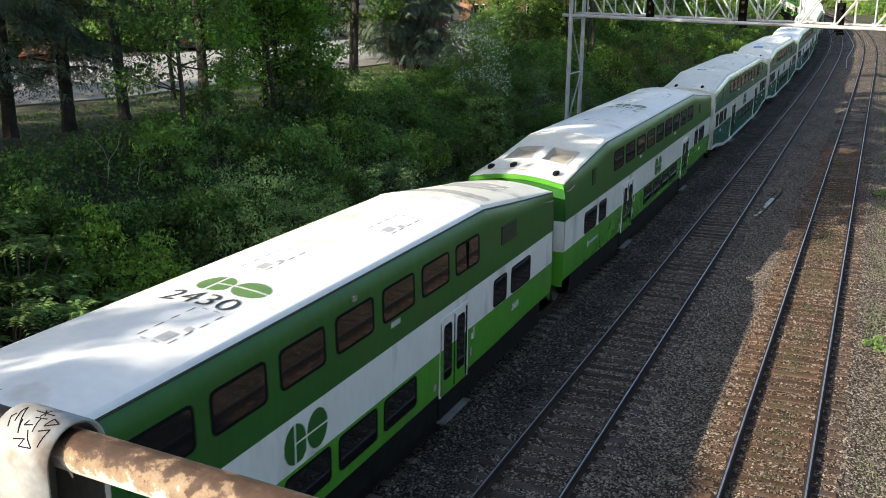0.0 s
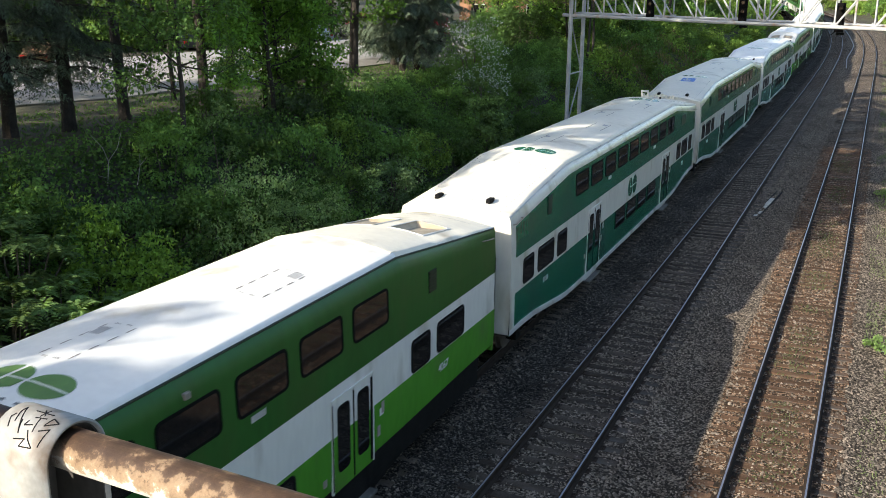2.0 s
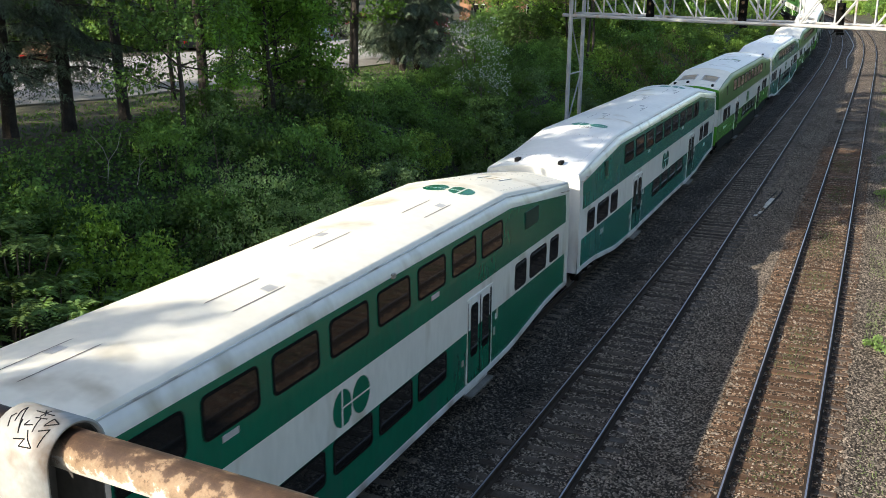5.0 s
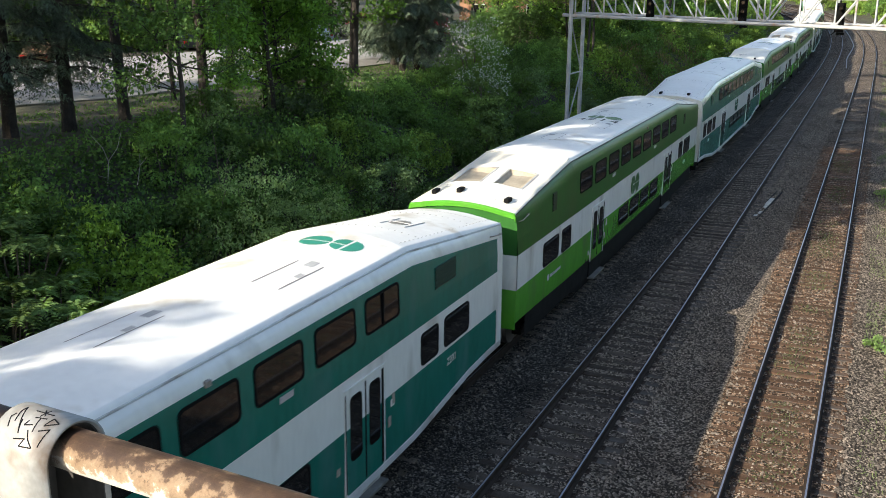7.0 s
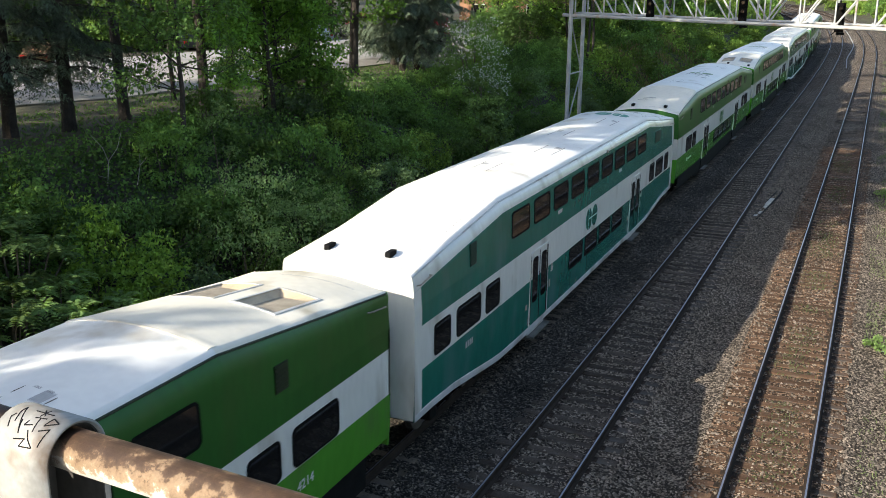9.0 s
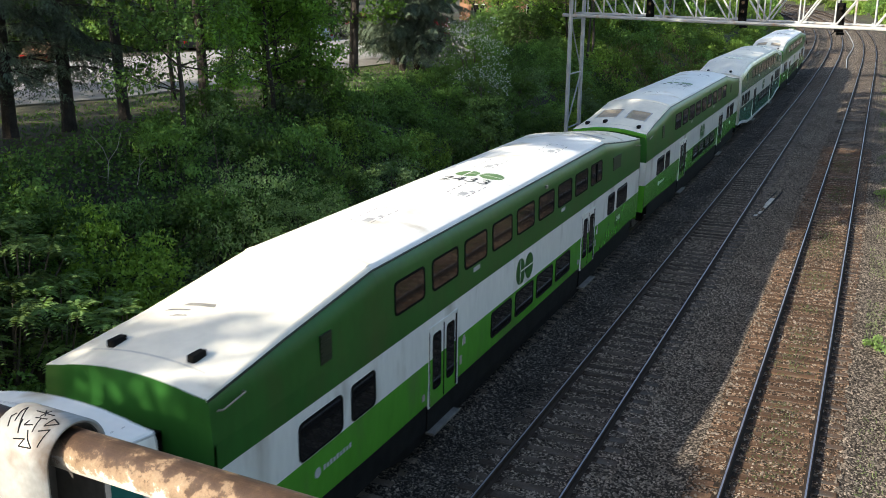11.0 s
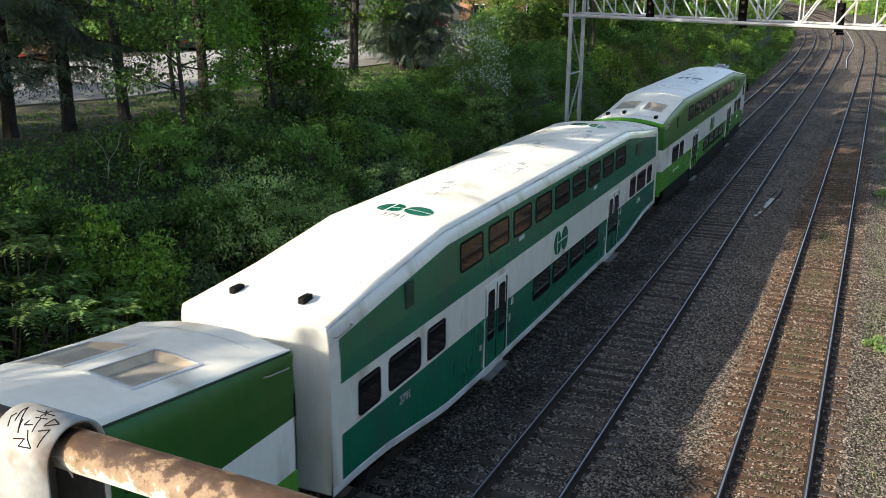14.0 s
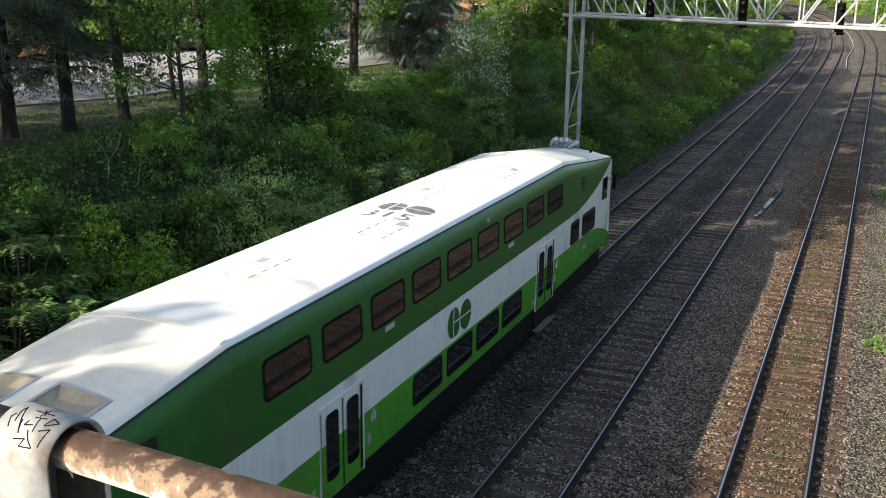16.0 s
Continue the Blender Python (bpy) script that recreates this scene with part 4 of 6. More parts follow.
def build_train():
    spec = [
        dict(style="new", number="2430", roof_logo=(0.06,), ends="front", vents=False, rear_vent="dark", split_window=True, label=NEW_L + " with a divided window"),
        dict(style="new", number="4067", roof_logo=(0.30,), ends="both", label=NEW_L + " with mesh roof intakes"),
        dict(style="old", number="", roof_logo=(-7.15, 6.9), ends="front", vents=False, rear_vent="dark", rear_gear=True, split_window=True, lines=True, label=OLD_L + " with roof pipework"),
        dict(style="old", number="", roof_logo=(-7.2, 6.9), ends="front", vents=False, rear_vent="dark", sign=True, lines=True, label=OLD_L + " with a blue sign"),
        dict(style="faded", number="2201", roof_logo=(-7.15, 6.9), ends="front", lines=True, vents=False, rear_vent="dark", split_window=True, label=FADED_L + " with a divided window"),
        dict(style="new", number="4214", roof_logo=(0.20,), ends="both", label=NEW_L + " with mesh roof intakes"),
        dict(style="faded", number="", roof_logo=(6.9,), ends="front", lines=True, vents=False, rear_vent="dark", label=FADED_L + " with a plain roof"),
        dict(style="new", number="2433", roof_logo=(0.06,), ends="front", vents=False, rear_vent="dark", split_window=True, label=NEW_L + " with a divided window"),
        dict(style="new", number="4135", roof_logo=(0.20,), ends="both", label=NEW_L + " with mesh roof intakes"),
        dict(style="old", number="2791", roof_logo=(-7.15, 6.9), ends="front", vents=False, rear_vent="dark", label=OLD_L + " with a roof number"),
        dict(style="new", number="315", roof_logo=(0.06,), ends="front", cab=True, label=NEW_L + " with a driving cab"),
    ]
    for s in spec:
        CARS.append(build_car(**s))


build_train()


# ---------------------------------------------------------------- foliage
def leaf(name, color, var=0.34, island=0.26, trans=0.35, rough=0.65):
    return mat(name, tuple(1.1 * c for c in color), rough, var=var, scale=1.1, fine=5.0, island=island, translucent=trans, spec=0.2, per_object=0.4)


M_LEAF = leaf("shrub leaves", (0.102, 0.186, 0.047))
# yellow green foliage, its colour partly raised for sun flecks on the bank
M_LEAF_Y = leaf("yellow green leaves", (0.142, 0.225, 0.046))
M_LEAF_D = leaf("dark shrub leaves", (0.077, 0.147, 0.040))
M_LEAF_G = leaf("grey green leaves", (0.110, 0.175, 0.082))
M_LEAF_S = leaf("sumac leaves", (0.140, 0.222, 0.074))
# pale foliage, lightened further in place of sun that the trees block
M_LEAF_P = leaf("pale grey green leaves", (0.175, 0.262, 0.102))
# sun dapple put into the leaf colour
M_LEAF_DAPPLE = leaf("yellow green leaves brightened as sun dapple", (0.180, 0.300, 0.062), trans=0.5)
M_PALE_LEAF = leaf("pale sapling leaves", (0.14, 0.22, 0.085))
M_MAPLE = leaf("tree leaves", (0.090, 0.172, 0.034))
M_NEEDLE = leaf("spruce needles", (0.088, 0.118, 0.082), trans=0.15, rough=0.6)
M_PALETWIG = mat("pale bare twigs", (0.26, 0.24, 0.21), 0.9, var=0.3)
M_TWIG = mat("grey twigs", (0.11, 0.085, 0.065), 0.9, var=0.3)
M_YOUNG = leaf("sunlit young leaves", (0.118, 0.232, 0.046), trans=0.45)
M_DRYGRASS = leaf("dry grass", (0.098, 0.132, 0.060))
M_STALK = leaf("dry tan stalks", (0.21, 0.165, 0.085), trans=0.2)
M_BLOSSOM = mat("white blossom", (0.62, 0.62, 0.56), 0.7, var=0.1, island=0.15)


def leaves_mesh(name, c, axis, nrm, length, width, fold=0.25):
    """Folded two-triangle leaves: centres c, tip directions axis, face normals nrm, all (n, 3)."""
    axis = axis / np.linalg.norm(axis, axis=1, keepdims=True)
    side = np.cross(axis, nrm)
    side /= np.linalg.norm(side, axis=1, keepdims=True) + 1e-9
    up = np.cross(side, axis)
    L, W = length[:, None], width[:, None]
    v = np.empty((len(c), 4, 3))
    v[:, 0] = c - axis * L * 0.5
    v[:, 1] = c + side * W * 0.5 + up * W * fold - axis * L * 0.05
    v[:, 2] = c + axis * L * 0.5 - up * L * 0.08
    v[:, 3] = c - side * W * 0.5 + up * W * fold - axis * L * 0.05
    n = len(c)
    i = np.arange(n)[:, None] * 4
    tri = np.concatenate([i + [0, 1, 2], i + [0, 2, 3]], 1).reshape(-1, 3)
    me = bpy.data.meshes.new(name)
    me.vertices.add(n * 4)
    me.vertices.foreach_set("co", v.reshape(-1).astype(np.float32))
    me.loops.add(n * 6)
    me.loops.foreach_set("vertex_index", tri.reshape(-1).astype(np.int32))
    me.polygons.add(n * 2)
    me.polygons.foreach_set("loop_start", (np.arange(n * 2) * 3).astype(np.int32))
    me.update(calc_edges=True)
    return me


def scatter_in_clumps(clumps, per, spread, rng):
    """Leaf centres round clump centres; returns places and outward directions."""
    k = len(clumps)
    idx = np.repeat(np.arange(k), per)
    d = rng.normal(size=(len(idx), 3))
    d /= np.linalg.norm(d, axis=1, keepdims=True)
    r = spread[idx] * rng.uniform(0.35, 1.0, len(idx)) ** 0.5
    return clumps[idx] + d * r[:, None] * np.array([1, 1, 0.62]), d


def add_leaf_object(name, parent, c, out, length, mat_, rng, droop=0.35, width=0.55, label=""):
    n = len(c)
    axis = out * 0.6 + rng.normal(size=(n, 3)) * 0.6
    axis[:, 2] -= droop
    nrm = out * 0.5 + rng.normal(size=(n, 3)) * 0.45
    nrm[:, 2] += 0.8
    ln = length * rng.uniform(0.65, 1.3, n)
    me = leaves_mesh(name, c, axis, nrm, ln, ln * width * rng.uniform(0.8, 1.2, n))
    me.materials.append(mat_)
    ob = new(name, me)
    ob.parent = parent
    return tagged(ob, label)


def shrub(seed, rx, rz, leaves, length, material, label, name="shrub", clump_r=0.38, width=0.55, blossom=0):
    rng = np.random.default_rng(seed)
    e = empty(name, pose(0, 0, 0), label, "shrub", "shrubs on the bank")
    k = int(24 * rx * rx) + 8
    a = rng.uniform(0, math.tau, k)
    h = rng.uniform(0.12, 1.0, k) ** 0.8
    rr = rx * np.sqrt(np.clip(1.05 - (h * 1.0 - 0.25) ** 2 * 1.5, 0.05, 1)) * rng.uniform(0.55, 1.05, k)
    cl = np.stack([np.cos(a) * rr, np.sin(a) * rr, h * rz * rng.uniform(0.85, 1.12, k)], 1)
    c, out = scatter_in_clumps(cl, max(4, leaves // k), clump_r * rng.uniform(0.6, 1.4, k), rng)
    add_leaf_object("leaves", e, c, out, length, material, rng, width=width)
    bm = bmesh.new()
    for i in range(0, k, 5):
        b = Vector((cl[i][0] * 0.12, cl[i][1] * 0.12, -0.15))
        t = Vector(cl[i])
        m = b.lerp(t, 0.5) + Vector((0, 0, 0.12 * rz))
        tube(bm, b, m, 0.018, 4, 0.012, cap=False)
        tube(bm, m, t, 0.012, 4, 0.004, cap=False)
    part("stem_frame", bm, M_TWIG, e)
    if blossom:
        c2, o2 = scatter_in_clumps(cl[rng.integers(0, k, k // 2)], blossom * 2 // k + 1, clump_r * np.ones(k // 2), rng)
        add_leaf_object("blossom", e, c2, o2, 0.082, M_BLOSSOM, rng, droop=0, width=0.9, label="small white flowers")
    return e


def sumac(seed, h, fronds, label):
    """Stems topped with rosettes of long feathered leaves."""
    rng = np.random.default_rng(seed)
    e = empty("sumac", pose(0, 0, 0), label, "shrub", "shrubs on the bank")
    cs, ax, nr, ln = [], [], [], []
    bm = bmesh.new()
    for st in range(12):
        a = rng.uniform(0, math.tau)
        top = np.array([math.cos(a) * rng.uniform(0.2, 1.1), math.sin(a) * rng.uniform(0.2, 1.1), h * rng.uniform(0.35, 1.1)])
        tube(bm, (top[0] * 0.3, top[1] * 0.3, -0.2), tuple(top), 0.03, 6, 0.015, cap=False)
        for f in range(fronds):
            b = math.tau * (f + rng.uniform(-0.3, 0.3)) / fronds
            d = np.array([math.cos(b), math.sin(b), rng.uniform(0.2, 1.2)])
            L = rng.uniform(0.30, 0.52)
            for k in range(9):
                s = (k + 1) / 9 * L
                p = top + d * s + np.array([0, 0, -1.9 * s * s])
                q = np.array([-d[1], d[0], 0.0])
                for sgn in (-1, 1):
                    cs.append(p + q * sgn * 0.075)
                    ax.append(q * sgn + d * 0.45 + np.array([0, 0, -0.35]))
                    nr.append(np.array([0, 0, 1.0]) + rng.normal(size=3) * 0.15)
                    ln.append(0.17 * (1.0 - 0.5 * abs(k / 8 - 0.4)))
    ln = np.array(ln)
    me = leaves_mesh("fronds", np.array(cs), np.array(ax), np.array(nr), ln, ln * 0.44)
    me.materials.append(M_LEAF_S)
    new("fronds", me).parent = e
    part("stem_frame", bm, M_TWIG, e)
    return e


def limb(bm, tips, rng, a, d, length, r, depth, sides=5):
    """A branch that bends, tapers and forks."""
    p = a
    seg = 3
    for k in range(seg):
        d2 = (d + Vector(rng.normal(size=3)) * 0.16 + Vector((0, 0, 0.06))).normalized()
        q = p + d2 * (length / seg)
        tube(bm, p, q, r * (1 - 0.22 * k), sides, r * (1 - 0.22 * (k + 1)), cap=False)
        p, d = q, d2
        if depth <= 1:
            tips.append(tuple(p))
    if depth > 0:
        for _ in range(3):
            w = Vector(rng.normal(size=3)) * 0.62
            limb(bm, tips, rng, p, (d + w).normalized(), length * 0.68, r * 0.42, depth - 1, sides)
    else:
        tips.append(tuple(p))


def broad_tree(seed, height, trunk_r, first, leaves, material, label, length=0.17, spread=1.0, sides=5):
    rng = np.random.default_rng(seed)
    e = empty("tree", pose(0, 0, 0), label, "tree", "trees on the bank")
    bm = bmesh.new()
    tips = []
    p, d = Vector((0, 0, -0.3)), Vector((0, 0, 1))
    n = 9
    for k in range(n):
        d = (d + Vector(rng.normal(size=3)) * 0.05 + Vector((0, 0, 0.08))).normalized()
        q = p + d * (height * 0.8 / n)
        r0, r1 = trunk_r * (1.0 - 0.085 * k), trunk_r * (1.0 - 0.085 * (k + 1))
        if k == 0:
            tube(bm, p, p + d * 0.45, trunk_r * 1.5, 10, trunk_r * 1.06, cap=False)
        tube(bm, p, q, r0, 10, r1, cap=False)
        z = q.z / height
        if z > first:
            for _ in range(3):
                a = rng.uniform(0, math.tau)
                limb(bm, tips, rng, q, Vector((math.cos(a), math.sin(a), rng.uniform(-0.1, 0.55))).normalized(), spread * height * 0.17 * (1.15 - 0.55 * z), trunk_r * 0.30, 1, sides)
        p = q
    limb(bm, tips, rng, p, d, height * 0.12, trunk_r * 0.25, 1)
    part("trunk", bm, M_BARK, e)
    cl = np.array(tips)
    c, out = scatter_in_clumps(cl, max(5, leaves // len(cl)), rng.uniform(0.35, 0.8, len(cl)), rng)
    add_leaf_object("crown", e, c, out, length, material, rng, width=0.75)
    return e


def spruce(seed, height, trunk_r, clear, label, whorls=26, dense=1.0, size=1.0):
    """A conifer with drooping boughs of needle sprays."""
    rng = np.random.default_rng(seed)
    e = empty("spruce", pose(0, 0, 0), label, "tree", "conifers on the bank")
    bm = bmesh.new()
    tube(bm, (0, 0, -0.3), (0, 0, 0.5), trunk_r * 1.25, 10, trunk_r, cap=False)
    tube(bm, (0, 0, 0.5), (0.1, 0.05, height), trunk_r, 10, 0.02, cap=False)
    C, A, N, L = [], [], [], []
    for w in range(whorls):
        z = clear + (height - clear) * (w / whorls) ** 1.15
        reach = (height - z) * 0.22 + 0.8
        for b in range(6):
            a = rng.uniform(0, math.tau)
            d = np.array([math.cos(a), math.sin(a), 0.0])
            side = np.array([-d[1], d[0], 0.0])
            R = reach * rng.uniform(0.7, 1.12)
            prev = Vector((0, 0, z))
            m = 9
            for k in range(1, m + 1):
                f = k / m
                p = d * R * f + np.array([0, 0, z + 0.12 * R * f - 0.42 * R * f * f + 0.10 * R * f ** 4])
                tube(bm, prev, tuple(p), 0.022 * (1.2 - f), 4, 0.022 * (1.06 - f), cap=False)
                prev = Vector(tuple(p))
                # twigs that hang from the bough, set with needle sprays
                for sgn in (-1, 1):
                    bl = (0.26 * R * (1.2 - f) + 0.22) * rng.uniform(0.7, 1.2)
                    td = side * sgn * 0.75 + d * rng.uniform(0.3, 0.8) + np.array([0, 0, -rng.uniform(0.25, 0.8)])
                    cnt = max(4, int(dense * (0.55 + 0.45 * min(1.0, w / 4)) * bl / 0.085))
                    td /= np.linalg.norm(td)
                    across = np.cross(td, np.array([0, 0, 1.0])) + rng.normal(size=3) * 0.25
                    across /= np.linalg.norm(across)
                    face = np.cross(across, td)
                    for j in range(cnt):
                        g = (j + rng.uniform(0, 0.6)) / cnt
                        q = p + td * bl * g + np.array([0, 0, -0.45 * bl * g * g])
                        ln = size * (0.30 - 0.14 * g) * rng.uniform(0.8, 1.2)
                        for hand in (-1, 1):
                            ax = td * 0.75 + across * hand * 0.8 + np.array([0, 0, -0.30]) + rng.normal(size=3) * 0.12
                            C.append(q + ax * ln * 0.42)
                            A.append(ax)
                            N.append(face + rng.normal(size=3) * 0.25)
                            L.append(ln)
    part("trunk", bm, M_BARK, e)
    L = np.array(L)
    me = leaves_mesh("crown", np.array(C), np.array(A), np.array(N), L, L * 0.30, fold=0.2)
    me.materials.append(M_NEEDLE)
    new("crown", me).parent = e
    return e


def stand(thing, s, off, dz=0.0, rz=None, first=False):
    """Set a plant on the ground; the first call uses the plant itself, later calls copies."""
    z = ground_z(s, off)
    p, h = on_line(s, off, z + dz)
    m = Matrix.Translation(p) @ Matrix.Rotation(random.uniform(0, math.tau) if rz is None else rz, 4, "Z")
    if first:
        thing.matrix_world = m
        return thing
    return copy_thing(thing, m)


def plant_bank():
    rnd = random.Random(11)
    kinds = [
        shrub(1, 1.25, 1.7, 2300, 0.128, M_LEAF, "dense dark green shrub on the earth bank"),
        shrub(2, 1.45, 1.5, 2600, 0.118, M_LEAF_D, "broad dark shrub with small leaves on the bank"),
        shrub(3, 1.05, 2.3, 2200, 0.132, M_LEAF, "tall leafy shrub on the earth bank"),
        shrub(4, 1.10, 1.6, 2300, 0.122, M_LEAF_Y, "yellow green shrub, its leaves brightened for sun flecks"),
        shrub(5, 1.35, 1.9, 2500, 0.120, M_LEAF_G, "grey green shrub with small pale leaves"),
    ]
    used = [False] * len(kinds)

    def put(k, s, off, dz=-0.1):
        stand(kinds[k], s, off, dz, rnd.uniform(0, math.tau), not used[k])
        used[k] = True
    # near slope, facing the bridge; low on the crest, so that the lawn shows
    for s0 in range(4, 64, 2):
        for off0, p_, dz in ((-12.5, 0.5, -0.35), (-14.2, 1.0, -0.1), (-16.0, 1.0, -0.15), (-17.9, 0.85, -0.55), (-19.6, 0.55, -0.85)):
            s, off = s0 + rnd.uniform(-0.8, 0.8), off0 + rnd.uniform(-0.6, 0.6)
            if s0 > 25 and off0 < -17:
                dz, p_ = (-0.75 if s0 < 48 else -0.2), 0.9
            if rnd.random() < p_ and not (11.5 < s < 17.2 and -16.6 < off < -13.6):
                put(rnd.choices(range(5), (5, 4.4, 2.4, 2.6, 1.6))[0], s, off, dz)
    # the bank past the signal bridge, lower and brighter
    far = [shrub(14, 1.5, 1.7, 900, 0.23, M_LEAF, "leafy shrub on the far bank", "bank_shrub"), shrub(15, 1.5, 1.6, 900, 0.23, M_LEAF_Y, "light green shrub on the far bank", "bank_shrub"), shrub(16, 1.4, 2.1, 900, 0.22, M_LEAF_D, "dark green shrub on the far bank", "bank_shrub")]
    fresh = [True] * 3
    for s0 in range(64, 190, 3):
        for off0 in (-13.4, -15.6, -18.0, -20.6):
            s, off = s0 + rnd.uniform(-1.4, 1.4), off0 + rnd.uniform(-0.9, 0.9)
            if rnd.random() < 0.6:
                k = rnd.choices(range(3), (3, 6, 1))[0]
                stand(far[k], s, off, -0.6 if off > -14.5 else -0.3, rnd.uniform(0, 6), fresh[k])
                fresh[k] = False
    # large thickets far along both banks
    big = [shrub(12, 2.6, 3.0, 1050, 0.50, M_LEAF, "large leafy thicket far along the bank", "thicket", 0.7), shrub(13, 2.4, 2.6, 1000, 0.50, M_LEAF_Y, "large light green thicket far along the bank", "thicket", 0.7)]
    mid = shrub(22, 2.4, 3.7, 5200, 0.20, M_LEAF_D, "large dark green thicket at the edge of the lawn", "thicket", 0.6)
    first = [True, True]
    for s0 in range(67, 190, 7):
        for off in (-22.8, -26.5):
            k = rnd.randrange(2)
            place = (s0 + rnd.uniform(-2, 2), off + rnd.uniform(-1, 1), -0.4, rnd.uniform(0, 6))
            if s0 < 74:
                stand(mid, *place, off > -23)
                continue
            stand(big[k], *place, first[k])
            first[k] = False
    for s0 in range(190, 330, 9):
        for off in (-14.5, -20):
            k = rnd.randrange(2)
            stand(big[k], s0 + rnd.uniform(-2, 2), off + rnd.uniform(-1, 1), -0.3, rnd.uniform(0, 6), first[k])
            first[k] = False
    for s0 in range(84, 330, 8):
        for off in (6.0, 11.5):
            if rnd.random() < 0.8:
                k = 1 if rnd.random() < 0.7 else 0
                stand(big[k], s0 + rnd.uniform(-2, 2), off + rnd.uniform(-1, 1.5), -0.5, rnd.uniform(0, 6), first[k])
                first[k] = False
    # one bush in flower, sumac by the near end, a pale sapling
    bl = shrub(6, 1.7, 3.4, 4200, 0.105, M_LEAF_D, "tall grey green bush covered with small white flowers", "flowering_bush", 0.45, 0.5, blossom=1300)
    stand(bl, 44.6, -18.4, 0.4, 0.3, True)
    stand(bl, 43.4, -17.4, -1.1, 2.3)
    vb = shrub(8, 1.15, 3.0, 2600, 0.15, M_LEAF_S, "tall bright green shrub with broad leaves on the slope", "tall_shrub", 0.36, 0.7)
    stand(vb, 39.6, -15.8, -0.2, 0.3, True)
    stand(vb, 37.6, -15.2, -0.7, 2.0)
    stand(vb, 41.2, -16.6, -0.3, 4.4)
    tw = new("bare_twigs")
    tw.empty_display_size = 0.3
    tagged(tw, "bare pale forked twigs at the edge of the lawn", "dead shrub")
    bm = bmesh.new()
    for a, b, r in (((0, 0, -0.2), (0.05, 0.1, 0.7), 0.022), ((0.05, 0.1, 0.7), (-0.12, 0.05, 1.2), 0.018), ((0.05, 0.1, 0.7), (0.32, 0.3, 1.15), 0.016), ((-0.12, 0.05, 1.2), (-0.45, -0.1, 1.65), 0.014), ((0.32, 0.3, 1.15), (0.4, 0.5, 1.7), 0.012), ((0, 0, 0.1), (-0.5, -0.3, 0.3), 0.014), ((0.9, 0.5, -0.2), (1.0, 0.6, 0.5), 0.016), ((1.0, 0.6, 0.5), (0.9, 0.8, 0.9), 0.012), ((1.0, 0.6, 0.5), (1.2, 0.8, 0.8), 0.012)):
        tube(bm, Vector(a) * 0.75, Vector(b) * 0.75, r * 0.6, 6, r * 0.45)
    part("twig_frame", bm, M_PALETWIG, tw)
    stand(tw, 19.4, -18.7, 0.25, 0.2, True)
    su = sumac(21, 1.75, 9, "sumac with long feathered leaves on the bank")
    stand(su, 12.8, -15.4, 0.25, 0.4, True)
    for s, off in ((13.9, -15.2), (12.9, -16.6), (14.1, -16.4), (11.4, -15.2), (14.9, -14.5)):
        stand(su, s, off, 0.2, rnd.uniform(0, 6))
    # these shrubs stand in shade; their bright colour paints a sun dapple
    yb = shrub(20, 0.85, 2.0, 1700, 0.125, M_LEAF_DAPPLE, "shrub with long leaves above the line, coloured as if sun dappled", "bright_shrub", 0.34, 0.5)
    stand(yb, 15.7, -15.6, 0.1, 0.3, True)
    for s, off in ((16.6, -14.9), (16.3, -16.4), (17.3, -15.4)):
        stand(yb, s, off, 0.05, rnd.uniform(0, 6))
    put(1, 15.4, -17.4, -0.2)
    put(0, 12.2, -14.2, -0.3)
    put(1, 14.6, -13.9, -0.3)
    wd = shrub(19, 0.42, 0.38, 420, 0.10, M_LEAF_S, "bright leafy weed clump in the gravel shoulder", "weed_clump", 0.20)
    stand(wd, 27.2, 0.98, 0.0, 0.2, True)
    for s, off in ((26.9, 1.5), (49.0, 1.05), (49.6, 1.6), (47.4, 1.5)):
        stand(wd, s, off, -0.02, rnd.uniform(0, 6))
    bs = shrub(9, 0.40, 2.7, 420, 0.10, M_PALE_LEAF, "slender pale green sapling", "sapling", 0.28)
    pale = shrub(7, 1.55, 2.3, 3300, 0.098, M_LEAF_P, "pale grey green bush with small leaves on the slope", "pale_bush", 0.40)
    stand(pale, 22.0, -15.9, 0.25, 0.3, True)
    stand(pale, 23.8, -15.2, 0.1, 1.9)
    stand(pale, 20.4, -15.0, 0.15, 4.0)
    stand(bs, 22.4, -17.2, 0.7, 1.0, True)
    for s, off in ((27.5, -15.0), (33, -18.0)):
        stand(bs, s, off, 0.0, rnd.uniform(0, 6))


